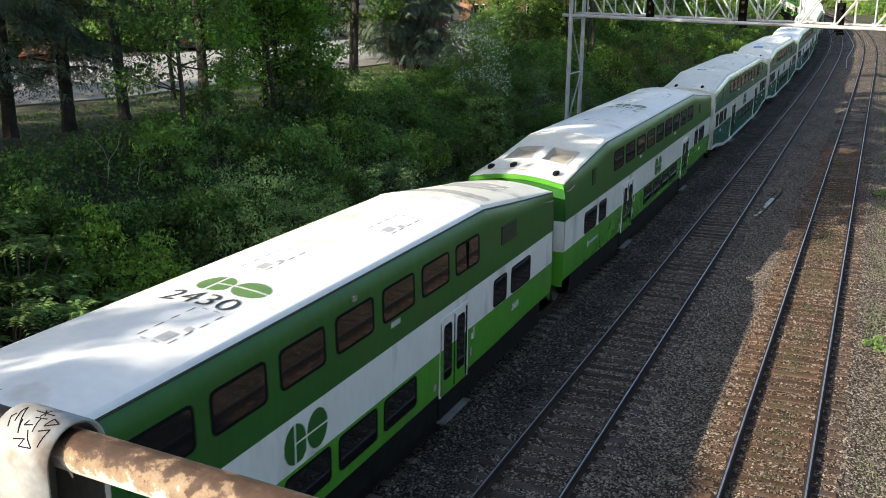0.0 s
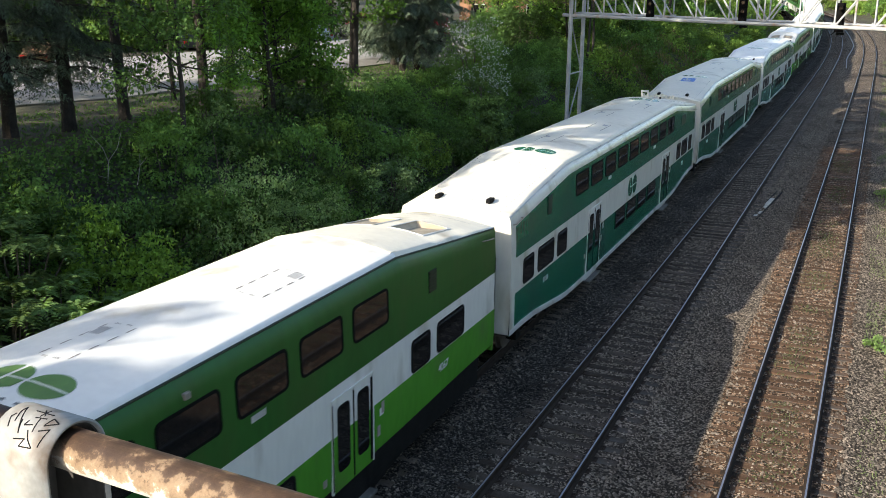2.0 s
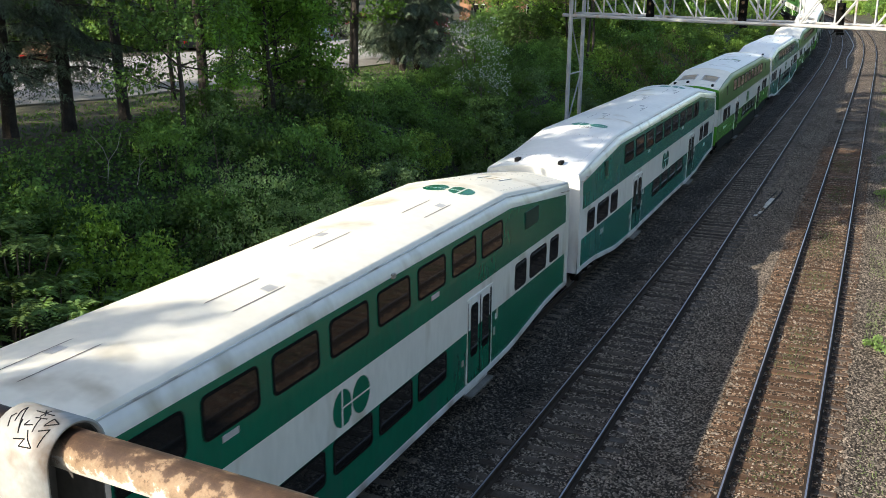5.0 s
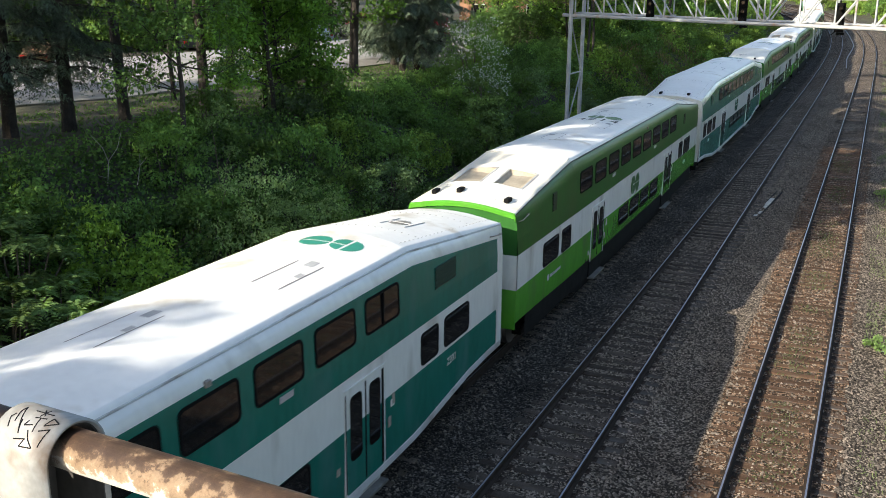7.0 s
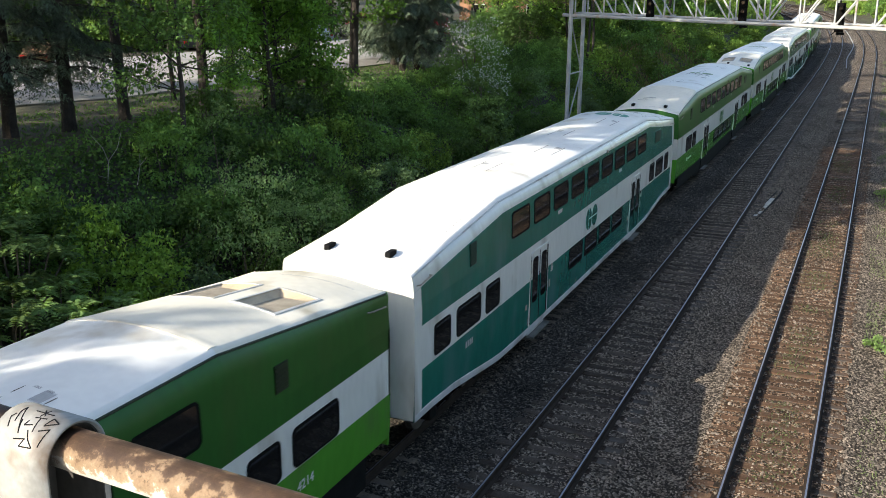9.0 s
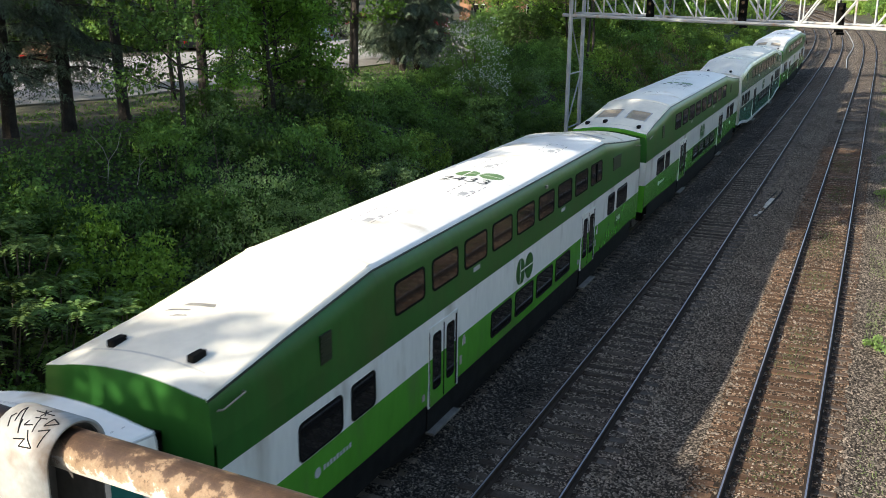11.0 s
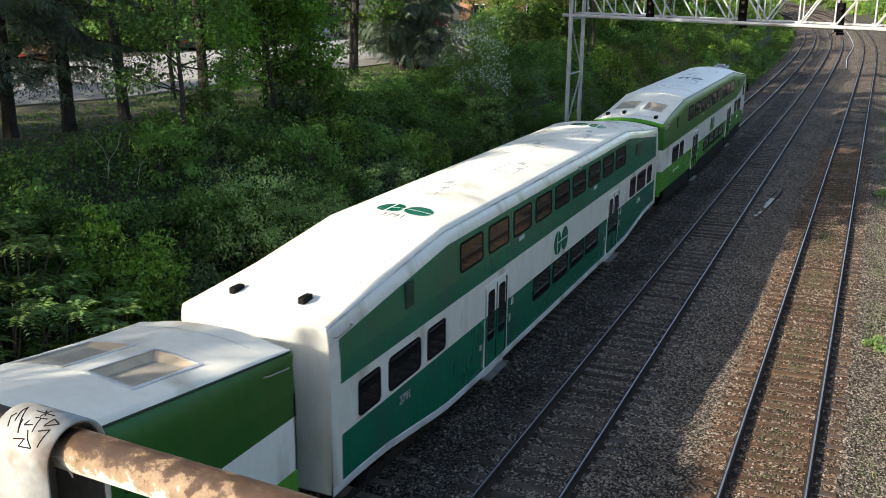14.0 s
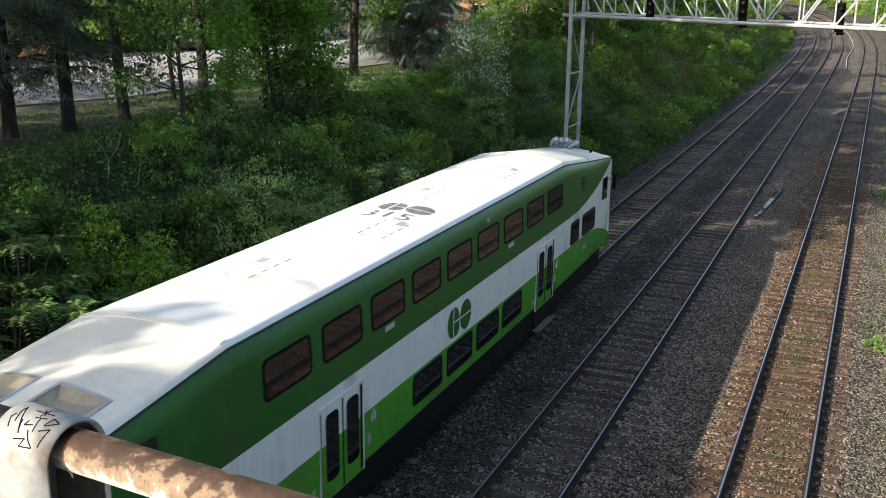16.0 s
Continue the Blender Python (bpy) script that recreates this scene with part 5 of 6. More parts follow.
def plant_trees():
    rnd = random.Random(5)
    # dark spruces at the edge of the lawn
    sp = spruce(31, 15.5, 0.23, 2.1, "tall dark spruce with drooping boughs", 21, 1.5, 0.58)
    stand(sp, 22.1, -25.2, 0, 0.5, True)
    stand(sp, 23.9, -24.5, 0.0, 3.6)
    sp2 = spruce(32, 13.0, 0.20, 1.5, "dark spruce behind the bank", 18, 3.0, 0.74)
    stand(sp2, 50.6, -25.4, 0, 0.4, True)
    for s, off in ((17.6, -24.4), (49.4, -23.9), (53.4, -27.4)):
        stand(sp2, s, off, 0, rnd.uniform(0, 6))
    # young maples leaning out over the slope
    bt2 = broad_tree(43, 8.6, 0.10, 0.12, 11500, M_YOUNG, "slender young maple with bright green leaves", 0.142, spread=1.0)
    stand(bt2, 29.6, -20.2, 0, 0.2, True)
    pole = broad_tree(45, 8.8, 0.10, 0.22, 6500, M_LEAF_D, "slender tree with a straight thin trunk on the slope", 0.112, spread=0.9)
    stand(pole, 23.2, -19.1, 0, 0.2, True)
    for s, off in ((30.3, -20.3), (31.7, -22.0), (67.5, -20.6)):
        stand(bt2, s, off, 0, rnd.uniform(0, 6))
    # tall trees over the lawn; those before s 20 are unseen, added for shade
    high = broad_tree(59, 18.5, 0.22, 0.36, 7000, M_MAPLE, "very tall tree with a bare dark trunk, some added for shade", 0.34, spread=1.35)
    stand(high, 27.0, -24.9, 0, 0.8, True)
    for s, off in ((31.6, -24.9), (37.2, -27.6), (55.0, -26.6), (75.0, -25.5), (10.6, -23.4), (14.6, -23.6), (17.4, -22.8)):
        stand(high, s, off, 0, rnd.uniform(0, 6))
    leafy = broad_tree(62, 14.0, 0.20, 0.22, 6000, M_MAPLE, "leafy tree with low boughs and a dark trunk", 0.24, spread=1.25)
    stand(leafy, 43.4, -27.2, 0, 0.4, True)
    # unseen low trees left of the view, added to shade the near bank
    low_tree = broad_tree(63, 8.5, 0.14, 0.20, 2600, M_MAPLE, "unseen low leafy tree added to shade the bank", 0.22, spread=1.3)
    stand(low_tree, 3.6, -24.0, 0, 0.4, True)
    stand(low_tree, 7.8, -24.4, 0, 2.4)
    thin = broad_tree(53, 11.0, 0.11, 0.50, 1800, M_MAPLE, "thin tree with a high crown", 0.28, spread=1.0)
    stand(thin, 32.6, -27.3, 0, 0.3, True)
    for s, off in ((63.4, -18.0), (67.0, -18.6)):
        stand(thin, s, off, 0, rnd.uniform(0, 6))
    # the first two are out of view, added to shade tracks and roofs
    higher = broad_tree(61, 22.0, 0.27, 0.34, 8500, M_MAPLE, "very tall tree with a bare trunk and high crown, some added for shade", 0.36, spread=1.35)
    stand(higher, 18.4, -24.6, 0, 0.5, True)
    for s, off in ((19.2, -28.4), (37.6, -24.0), (45.7, -25.9)):
        stand(higher, s, off, 0, rnd.uniform(0, 6))
    # unseen trees behind the camera, added to shade the near coach roofs
    hook = broad_tree(57, 11.2, 0.16, 0.62, 2600, M_MAPLE, "unseen tree with a high crown, added to shade the near roof", 0.26, spread=1.2)
    stand(hook, -12.5, -18.8, -0.2, 0.3, True)
    stand(hook, -9.5, -19.4, -0.2, 2.3)
    # farther off, coarser leaved
    f1 = broad_tree(47, 11.0, 0.19, 0.18, 2600, M_LEAF_Y, "spreading tree with light green leaves", 0.30, spread=1.25, sides=3)
    stand(f1, 70.0, -26.5, 0, 0.2, True)
    f2 = broad_tree(48, 13.0, 0.22, 0.20, 2800, M_MAPLE, "leafy tree, seen far off and added unseen for shade", 0.30, spread=1.15, sides=3)
    stand(f2, 66.0, -31.0, 0, 0.2, True)
    for s, off in ((78, -25.5), (90, -26.5), (104, -26.0), (122, -25)):
        stand(f1, s, off, 0, rnd.uniform(0, 6))
    for s, off in ((84, -32), (98, -31), (112, -31), (138, -27), (160, -27), (190, -26), (215, -25), (240, -26), (268, -24)):
        stand(f2, s, off, 0, rnd.uniform(0, 6))
    for s, off in ((68, -23.0), (74, -29.0), (80, -22.5), (86, -28.5), (94, -23.0), (100, -23.5), (112, -22.5), (130, -23)):
        stand(f1 if int(s) % 4 else f2, s, off, 0, rnd.uniform(0, 6))
    for k in range(14):
        stand(f2 if k % 2 else f1, 30 + k * 9 + rnd.uniform(-2, 2), -74 - rnd.uniform(0, 14), 0, rnd.uniform(0, 6))
    for s, off in ((104, -52), (112, -56), (122, -50), (128, -60), (92, -64)):
        stand(f2, s, off, 0, rnd.uniform(0, 6))
    # unseen trees left of the view, added to shade the bank and lawn
    for s, off in ((9.5, -24.2), (2.0, -24.8), (15.0, -34.0), (10.0, -34.5), (19.0, -39.0), (5.0, -28.5), (12.0, -29.5), (3.5, -33.0)):
        stand(f2, s, off, 0, rnd.uniform(0, 6))
    # trees and hedge behind the parking road
    for x, y in ((-58, 44), (-53, 52), (-50, 58), (-47, 64), (-55, 62), (-62, 54), (-44, 90), (-41, 98), (-50, 84), (-66, 62)):
        stand(f1 if x % 2 else f2, y, x, 0, rnd.uniform(0, 6))
    hedge = shrub(17, 1.9, 2.2, 1000, 0.36, M_LEAF, "clipped green hedge bush behind the parking road", "hedge_bush", 0.5)
    spots = [(-54 + 0.8 * k, 46 + 1.55 * k) for k in range(14)]
    stand(hedge, spots[0][1], spots[0][0], -0.1, 0.2, True)
    for x, y in spots[1:]:
        stand(hedge, y + rnd.uniform(-0.4, 0.4), x + rnd.uniform(-0.5, 0.5), -0.1, rnd.uniform(0, 6))
    screen = shrub(18, 2.8, 5.2, 1500, 0.46, M_LEAF_D, "tall dark thicket behind the parking road", "tall_thicket", 0.75)
    stand(screen, 46.0, -63.0, -0.2, 0.2, True)
    for k in range(1, 13):
        stand(screen, 46.0 + 2.9 * k + rnd.uniform(-0.6, 0.6), -63.0 + 1.1 * k + rnd.uniform(-1.2, 1.2), -0.2, rnd.uniform(0, 6))
    # the wooded bank on the other side, which the coach sides mirror
    for k in range(15):
        stand(f2 if k % 3 else f1, 2 + 6.2 * k + rnd.uniform(-1.5, 1.5), 15.5 + rnd.uniform(-1.5, 2.5), 0, rnd.uniform(0, 6))
    # the far bank on the other side
    for s, off in ((150, 16), (175, 14), (200, 17), (230, 15), (262, 16), (300, 14), (320, 4), (325, -6), (322, -14)):
        stand(f1, s, off, 0, rnd.uniform(0, 6))


def undergrowth():
    """Ivy, weeds and litter over the banks in one sheet."""
    rng = np.random.default_rng(99)
    n = 56000
    s = np.where(rng.uniform(size=n) < 0.6, rng.uniform(4, 75, n), rng.uniform(60, 200, n))
    off = -11.9 - np.abs(rng.uniform(0, 1, n)) ** 0.9 * 10.5
    P = np.empty((n, 3))
    for i in range(n):
        p, h = on_line(s[i], off[i], ground_z(s[i], off[i]))
        P[i] = p
    P[:, 2] += rng.uniform(0.0, 0.55, n) * np.clip((-11.7 - off) / 1.2, 0.15, 1)
    axis = rng.normal(size=(n, 3))
    nrm = rng.normal(size=(n, 3)) * 0.5 + np.array([0.4, -0.3, 0.8])
    ln = rng.uniform(0.08, 0.17, n)
    me = leaves_mesh("undergrowth", P, axis, nrm, ln, ln * 0.6)
    me.materials.append(M_LEAF)
    tagged(new("undergrowth", me), "low green weeds and ivy covering the bank", "undergrowth", kind="stuff")
    # thicker growth on the near bank
    n = 26000
    s = rng.uniform(8, 36, n)
    off = rng.uniform(-20.5, -12.0, n)
    P = np.array([tuple(on_line(a, b, ground_z(a, b))[0]) for a, b in zip(s, off)])
    P[:, 2] += rng.uniform(0.02, 0.5, n)
    ln = rng.uniform(0.09, 0.18, n)
    me = leaves_mesh("bank_ivy", P, rng.normal(size=(n, 3)), rng.normal(size=(n, 3)) * 0.5 + np.array([0.4, -0.3, 0.8]), ln, ln * 0.6)
    me.materials.append(M_LEAF_D)
    tagged(new("bank_ivy", me), "dark ivy and seedlings on the shaded bank", "undergrowth", kind="stuff")
    # brighter growth and dry stalks on the bank past the signal bridge
    n = 30000
    s = rng.uniform(54, 112, n)
    off = rng.uniform(-21.5, -12.2, n)
    P = np.array([tuple(on_line(a, b, ground_z(a, b))[0]) for a, b in zip(s, off)])
    P[:, 2] += rng.uniform(0.05, 0.9, n) * np.clip(0.6 + np.sin(s * 1.3) * np.cos(off * 1.7), 0.15, 1)
    ln = rng.uniform(0.13, 0.27, n)
    me = leaves_mesh("slope_growth", P, rng.normal(size=(n, 3)), rng.normal(size=(n, 3)) * 0.5 + np.array([0.4, -0.3, 0.8]), ln, ln * 0.6)
    me.materials.append(M_LEAF_Y)
    tagged(new("slope_growth", me), "yellow green brambles covering the slope", "undergrowth", kind="stuff")
    n = 2200
    s = 66 + 6 * rng.integers(0, 6, n) + rng.normal(size=n) * 1.1
    off = -14.2 - rng.uniform(0, 4.5, n)
    P = np.array([tuple(on_line(a, b, ground_z(a, b) + 0.5)[0]) for a, b in zip(s, off)])
    P[:, 2] += rng.uniform(0, 0.7, n)
    ln = rng.uniform(0.25, 0.55, n)
    me = leaves_mesh("dry_stalks", P, rng.normal(size=(n, 3)) * 0.35 + np.array([0, 0, 1.0]), rng.normal(size=(n, 3)), ln, ln * 0.10)
    me.materials.append(M_STALK)
    tagged(new("dry_stalks", me), "dry tan stalks standing among the brambles", "weeds", kind="stuff")
    # weeds at the foot of the bank, far along
    n = 11000
    s = rng.uniform(52, 190, n)
    off = -11.0 - rng.uniform(0, 1, n) ** 0.8 * 3.0
    P = np.array([tuple(on_line(a, b, ground_z(a, b) + 0.08)[0]) for a, b in zip(s, off)])
    P[:, 2] += rng.uniform(0, 0.35, n)
    ln = rng.uniform(0.16, 0.34, n)
    me = leaves_mesh("bank_weeds", P, rng.normal(size=(n, 3)) + np.array([0, 0, 0.5]), rng.normal(size=(n, 3)) * 0.5 + np.array([0.4, -0.3, 0.8]), ln, ln * 0.5)
    me.materials.append(M_LEAF_D)
    tagged(new("bank_weeds", me), "coarse weeds along the foot of the bank", "weeds", kind="stuff")
    # weeds and grass tufts beside the open track
    n = 52000
    s = rng.uniform(14, 130, n)
    off = rng.uniform(0.55, 4.5, n)
    keep = np.array([noise.noise(Vector((a * 0.35, b * 0.9, 5.0))) + 0.26 * b - 0.14 > rng.uniform(0, 0.45) for a, b in zip(s, off)])
    s, off = s[keep], off[keep]
    P = np.array([tuple(on_line(a, b, ground_z(a, b) + 0.04)[0]) for a, b in zip(s, off)])
    n = len(P)
    axis = rng.normal(size=(n, 3)) * 0.5 + np.array([0, 0, 0.9])
    ln = rng.uniform(0.05, 0.13, n)
    me = leaves_mesh("trackside_weeds", P, axis, rng.normal(size=(n, 3)), ln, ln * 0.20)
    me.materials.append(M_DRYGRASS)
    tagged(new("trackside_weeds", me), "sparse bright weeds in the stone shoulder", "weeds", kind="stuff")
    # ragged grass of the strip between bank and road
    n = 14000
    s = rng.uniform(12, 62, n)
    off = rng.uniform(-29.5, -20.5, n)
    P = np.array([tuple(on_line(a, b, ground_z(a, b) + 0.03)[0]) for a, b in zip(s, off)])
    ln = rng.uniform(0.07, 0.2, n)
    me = leaves_mesh("lawn_grass", P, rng.normal(size=(n, 3)) * 0.6 + np.array([0, 0, 0.8]), rng.normal(size=(n, 3)), ln, ln * 0.3)
    me.materials.append(M_LEAF_D)
    tagged(new("lawn_grass", me), "ragged grass and fallen leaves under the trees", "grass", kind="stuff")
    # grass between the rails of the sunlit track
    n = 5000
    s = rng.uniform(14, 60, n)
    off = TRACKS[2] + rng.normal(size=n) * 0.28
    keep = np.array([noise.noise(Vector((a * 0.5, 0, 9.0))) > -0.05 for a in s])
    P = np.array([tuple(on_line(a, b, -0.17)[0]) for a, b in zip(s[keep], off[keep])])
    n = len(P)
    ln = rng.uniform(0.05, 0.13, n)
    me = leaves_mesh("track_grass", P, rng.normal(size=(n, 3)) * 0.6 + np.array([0, 0, 0.7]), rng.normal(size=(n, 3)), ln, ln * 0.2)
    me.materials.append(M_DRYGRASS)
    tagged(new("track_grass", me), "thin dry grass between the rails", "grass", kind="stuff")


plant_bank()
plant_trees()
undergrowth()


# ---------------------------------------------------------------- signal bridge
M_PALE = mat("pale painted truss steel", (0.36, 0.37, 0.37), 0.55, 0.1, var=0.1, dirt=(0.35, 0.25, 0.17), dirt_amount=0.25, dirt_scale=2.5)
M_SIGNAL = mat("matt black signal paint", (0.005, 0.005, 0.005), 0.8, spec=0.08)
M_LENS = glass("dark signal lens", (0.02, 0.015, 0.015), 0.1, 1.5)


def signal_bridge():
    g = empty("signal_bridge", pose(-13.0, 43.0, 0), "galvanised lattice signal bridge spanning the tracks", "signal bridge")
    inv = g.matrix_world.inverted()

    def bar(bm, a, b, r, n=6):
        tube(bm, inv @ Vector(a), inv @ Vector(b), r, n)
    L0, R0 = Vector((-13.0, 42.95, 8.05)), Vector((6.2, 39.95, 7.74))
    back = Vector((0.0, 2.05, 0.0))
    zt = Vector((0, 0, 2.1))
    for base, y0 in ((L0, 42.9), (R0, 39.9)):
        for dy in (0.0, 2.05):
            bm = bmesh.new()
            foot = Vector((base.x, base.y + dy, -0.9))
            bar(bm, foot, (base.x, base.y + dy, base.z + 2.3), 0.10, 12)
            part("tower_leg", bm, M_GALV, g, "round galvanised steel leg")
        zs = [0.4, 2.9, 5.4, 7.9]
        for k, (a, b) in enumerate(zip(zs, zs[1:])):
            bm = bmesh.new()
            y1, y2 = (0, 2.05) if k % 2 else (2.05, 0)
            bar(bm, (base.x, base.y + y1, a), (base.x, base.y + y2, b), 0.035)
            part("tower_brace", bm, M_GALV, g)
            bm = bmesh.new()
            bar(bm, (base.x, base.y, b), (base.x, base.y + 2.05, b), 0.035)
            part("tower_strut", bm, M_GALV, g)
        bm = bmesh.new()
        for dy in (0.0, 2.05):
            bevel_box(bm, *[v for p in ((base.x - 0.3 + 13.0, base.x + 0.3 + 13.0), (base.y + dy - 0.3 - 43.0, base.y + dy + 0.3 - 43.0)) for v in p], -1.2, -0.25, 0.03)
        part("footing", bm, M_SILL, g, "concrete footing")
    for off in (Vector((0, 0, 0)), back, zt, back + zt):
        bm = bmesh.new()
        a, b = inv @ (L0 + off), inv @ (R0 + off)
        d = (b - a).normalized()
        tube(bm, a - d * 0.4, b + d * 0.4, 0.075, 8)
        part("chord", bm, M_PALE, g, "pale truss chord")
    nodes = [0.0105, 0.0822, 0.1545, 0.2268, 0.2990, 0.3710, 0.4445, 0.5158, 0.5855, 0.6610, 0.7340, 0.8060, 0.8780, 0.9490]
    middle = 6
    for k, f in enumerate(nodes):
        p = L0.lerp(R0, f)
        for off in (Vector(), back):
            bm = bmesh.new()
            bar(bm, p + off, p + off + zt, 0.034)
            part("truss_post", bm, M_PALE, g)
            if 0 < k < len(nodes) - 1:
                bm = bmesh.new()
                c = inv @ (p + off)
                box(bm, c.x - 0.13, c.x + 0.13, c.y - 0.012, c.y + 0.012, c.z - 0.02, c.z + 0.17)
                part("gusset_plate", bm, M_PALE, g)
        bm = bmesh.new()
        bar(bm, p, p + back, 0.032)
        part("floor_beam", bm, M_PALE, g)
        if k < len(nodes) - 1:
            q = L0.lerp(R0, nodes[k + 1])
            for off in (Vector(), back):
                bm = bmesh.new()
                a, b = (p, q + zt) if k >= middle else (p + zt, q)
                bar(bm, a + off, b + off, 0.040)
                part("truss_diagonal", bm, M_PALE, g)
            bm = bmesh.new()
            bar(bm, p, q + back, 0.026) if k % 2 else bar(bm, p + back, q, 0.026)
            part("floor_brace", bm, M_PALE, g)
    # walkway slats
    for k in range(3):
        bm = bmesh.new()
        a, b = L0 + back * (0.3 + 0.2 * k), R0 + back * (0.3 + 0.2 * k)
        bar(bm, a + Vector((0, 0, 0.09)), b + Vector((0, 0, 0.09)), 0.045, 4)
        part("walkway_rail", bm, M_PALE, g)
    # signal heads over the tracks, facing the far side and the bridge
    for x, low in ((-9.4, 8.0), (-5.4, 7.78), (-1.6, 7.62)):
        f = (x - L0.x) / (R0.x - L0.x)
        p = L0.lerp(R0, f)
        sg = empty("railway_signal", Matrix.Translation((x, p.y + 0.55, low + 0.05)) @ Matrix.Rotation(math.pi, 4, "Z") @ Matrix.Diagonal((0.72, 0.72, 0.72, 1)), "black hooded railway signal hung on the truss", "railway signal", "signals on the bridge")
        bm = bmesh.new()
        bevel_box(bm, -0.24, 0.24, -0.04, 0.03, -0.02, 1.55, 0.02)
        part("backplate", bm, M_SIGNAL, sg)
        for z in (0.30, 0.78, 1.26):
            bm = bmesh.new()
            tube(bm, (0, 0.02, z), (0, 0.20, z), 0.13, 12)
            hd = part("lamp_case", bm, M_SIGNAL, sg)
            bm = bmesh.new()
            tube(bm, (0, 0.20, z), (0, 0.215, z), 0.10, 12)
            part("lens", bm, M_LENS, hd)
            bm = bmesh.new()
            for a in range(9):
                t0, t1 = radians(-20 + a * 24), radians(-20 + (a + 1) * 24)
                vs = [bm.verts.new((0.135 * math.cos(t), y, z + 0.135 * math.sin(t))) for t, y in ((t0, 0.2), (t1, 0.2), (t1, 0.46), (t0, 0.46))]
                bm.faces.new(vs)
            part("hood", bm, M_SIGNAL, hd)
        bm = bmesh.new()
        tube(bm, (0.05, -0.06, -0.2), (0.05, -0.06, 1.7), 0.04, 8)
        tube(bm, (0.05, -0.06, 0.1), (0.45, -0.06, -0.22), 0.025, 6)
        box(bm, -0.3, 0.12, -0.25, 0.1, -0.16, -0.03)
        part("bracket", bm, M_SIGNAL, sg)
        bm = bmesh.new()
        bar(bm, (x - 0.75, p.y, p.z + 1.05), (x + 0.95, p.y - 0.1, p.z + 1.05), 0.03)
        part("cage_rail", bm, M_PALE, g)
        bm = bmesh.new()
        bar(bm, (x + 0.55, p.y + 0.9, p.z), (x + 0.55, p.y + 0.9, p.z + 1.75), 0.045)
        part("cage_post", bm, M_PALE, g)


signal_bridge()


# ---------------------------------------------------------------- the road bridge and its railing
M_CONC = mat("bridge concrete", (0.34, 0.33, 0.31), 0.9, var=0.15, scale=0.6, fine=12, bump=0.01)


def rusty(name):
    """Old white paint flaking from a rusty pipe."""
    m = bpy.data.materials.new(name)
    m.use_nodes = True
    n, l = m.node_tree.nodes, m.node_tree.links
    b = n["Principled BSDF"]
    tc = n.new("ShaderNodeTexCoord")
    t1, t2, t3 = (n.new("ShaderNodeTexNoise") for _ in range(3))
    for t, s, d in ((t1, 42, 12), (t2, 260, 6), (t3, 18, 3)):
        t.inputs["Scale"].default_value, t.inputs["Detail"].default_value, t.inputs["Roughness"].default_value = s, d, 0.72
        l.new(tc.outputs["Object"], t.inputs["Vector"])
    r = n.new("ShaderNodeValToRGB")
    sz = n.new("ShaderNodeSeparateXYZ")
    l.new(tc.outputs["Object"], sz.inputs[0])
    mz = n.new("ShaderNodeMath")
    mz.operation = "MULTIPLY_ADD"
    mz.inputs[1].default_value = -8.5
    l.new(sz.outputs[2], mz.inputs[0])
    l.new(t1.outputs[0], mz.inputs[2])
    l.new(mz.outputs[0], r.inputs[0])
    e = r.color_ramp.elements
    e[0].position, e[0].color = 0.20, (0.060, 0.036, 0.024, 1)
    e[1].position, e[1].color = 0.60, (0.66, 0.64, 0.58, 1)
    for pos, c in ((0.29, (0.10, 0.062, 0.040, 1)), (0.33, (0.25, 0.172, 0.108, 1)), (0.44, (0.31, 0.225, 0.145, 1)), (0.47, (0.42, 0.35, 0.26, 1)), (0.485, (0.58, 0.55, 0.48, 1))):
        x = e.new(pos)
        x.color = c
    v = n.new("ShaderNodeMix")
    v.data_type, v.blend_type = "RGBA", "MULTIPLY"
    v.inputs[0].default_value = 0.55
    l.new(r.outputs[0], v.inputs[6])
    l.new(t2.outputs[0], v.inputs[7])
    mr = n.new("ShaderNodeMapRange")
    mr.inputs[3].default_value, mr.inputs[4].default_value = 0.95, 1.35
    l.new(t3.outputs[0], mr.inputs[0])
    sc = n.new("ShaderNodeVectorMath")
    sc.operation = "SCALE"
    l.new(v.outputs[2], sc.inputs[0])
    l.new(mr.outputs[0], sc.inputs["Scale"])
    l.new(sc.outputs[0], b.inputs["Base Color"])
    bp = n.new("ShaderNodeBump")
    bp.inputs["Distance"].default_value = 0.002
    l.new(t1.outputs[0], bp.inputs["Height"])
    l.new(bp.outputs[0], b.inputs["Normal"])
    b.inputs["Roughness"].default_value = 0.42
    return m


M_RUST = rusty("rusty flaking pipe")
M_POST = mat("scuffed white post paint", (0.30, 0.30, 0.285), 0.45, 0.1, var=0.16, scale=18, fine=110, dirt=(0.15, 0.105, 0.07), dirt_amount=0.6, dirt_scale=22, bump=0.001, bump_scale=60)
M_POSTSHADE = mat("dark grey post inside, shade painted in", (0.045, 0.042, 0.038), 0.5, var=0.3, scale=15, fine=80)
M_MARKER = mat("black marker ink", (0.008, 0.008, 0.009), 0.7, var=0.4, fine=300, spec=0.1)


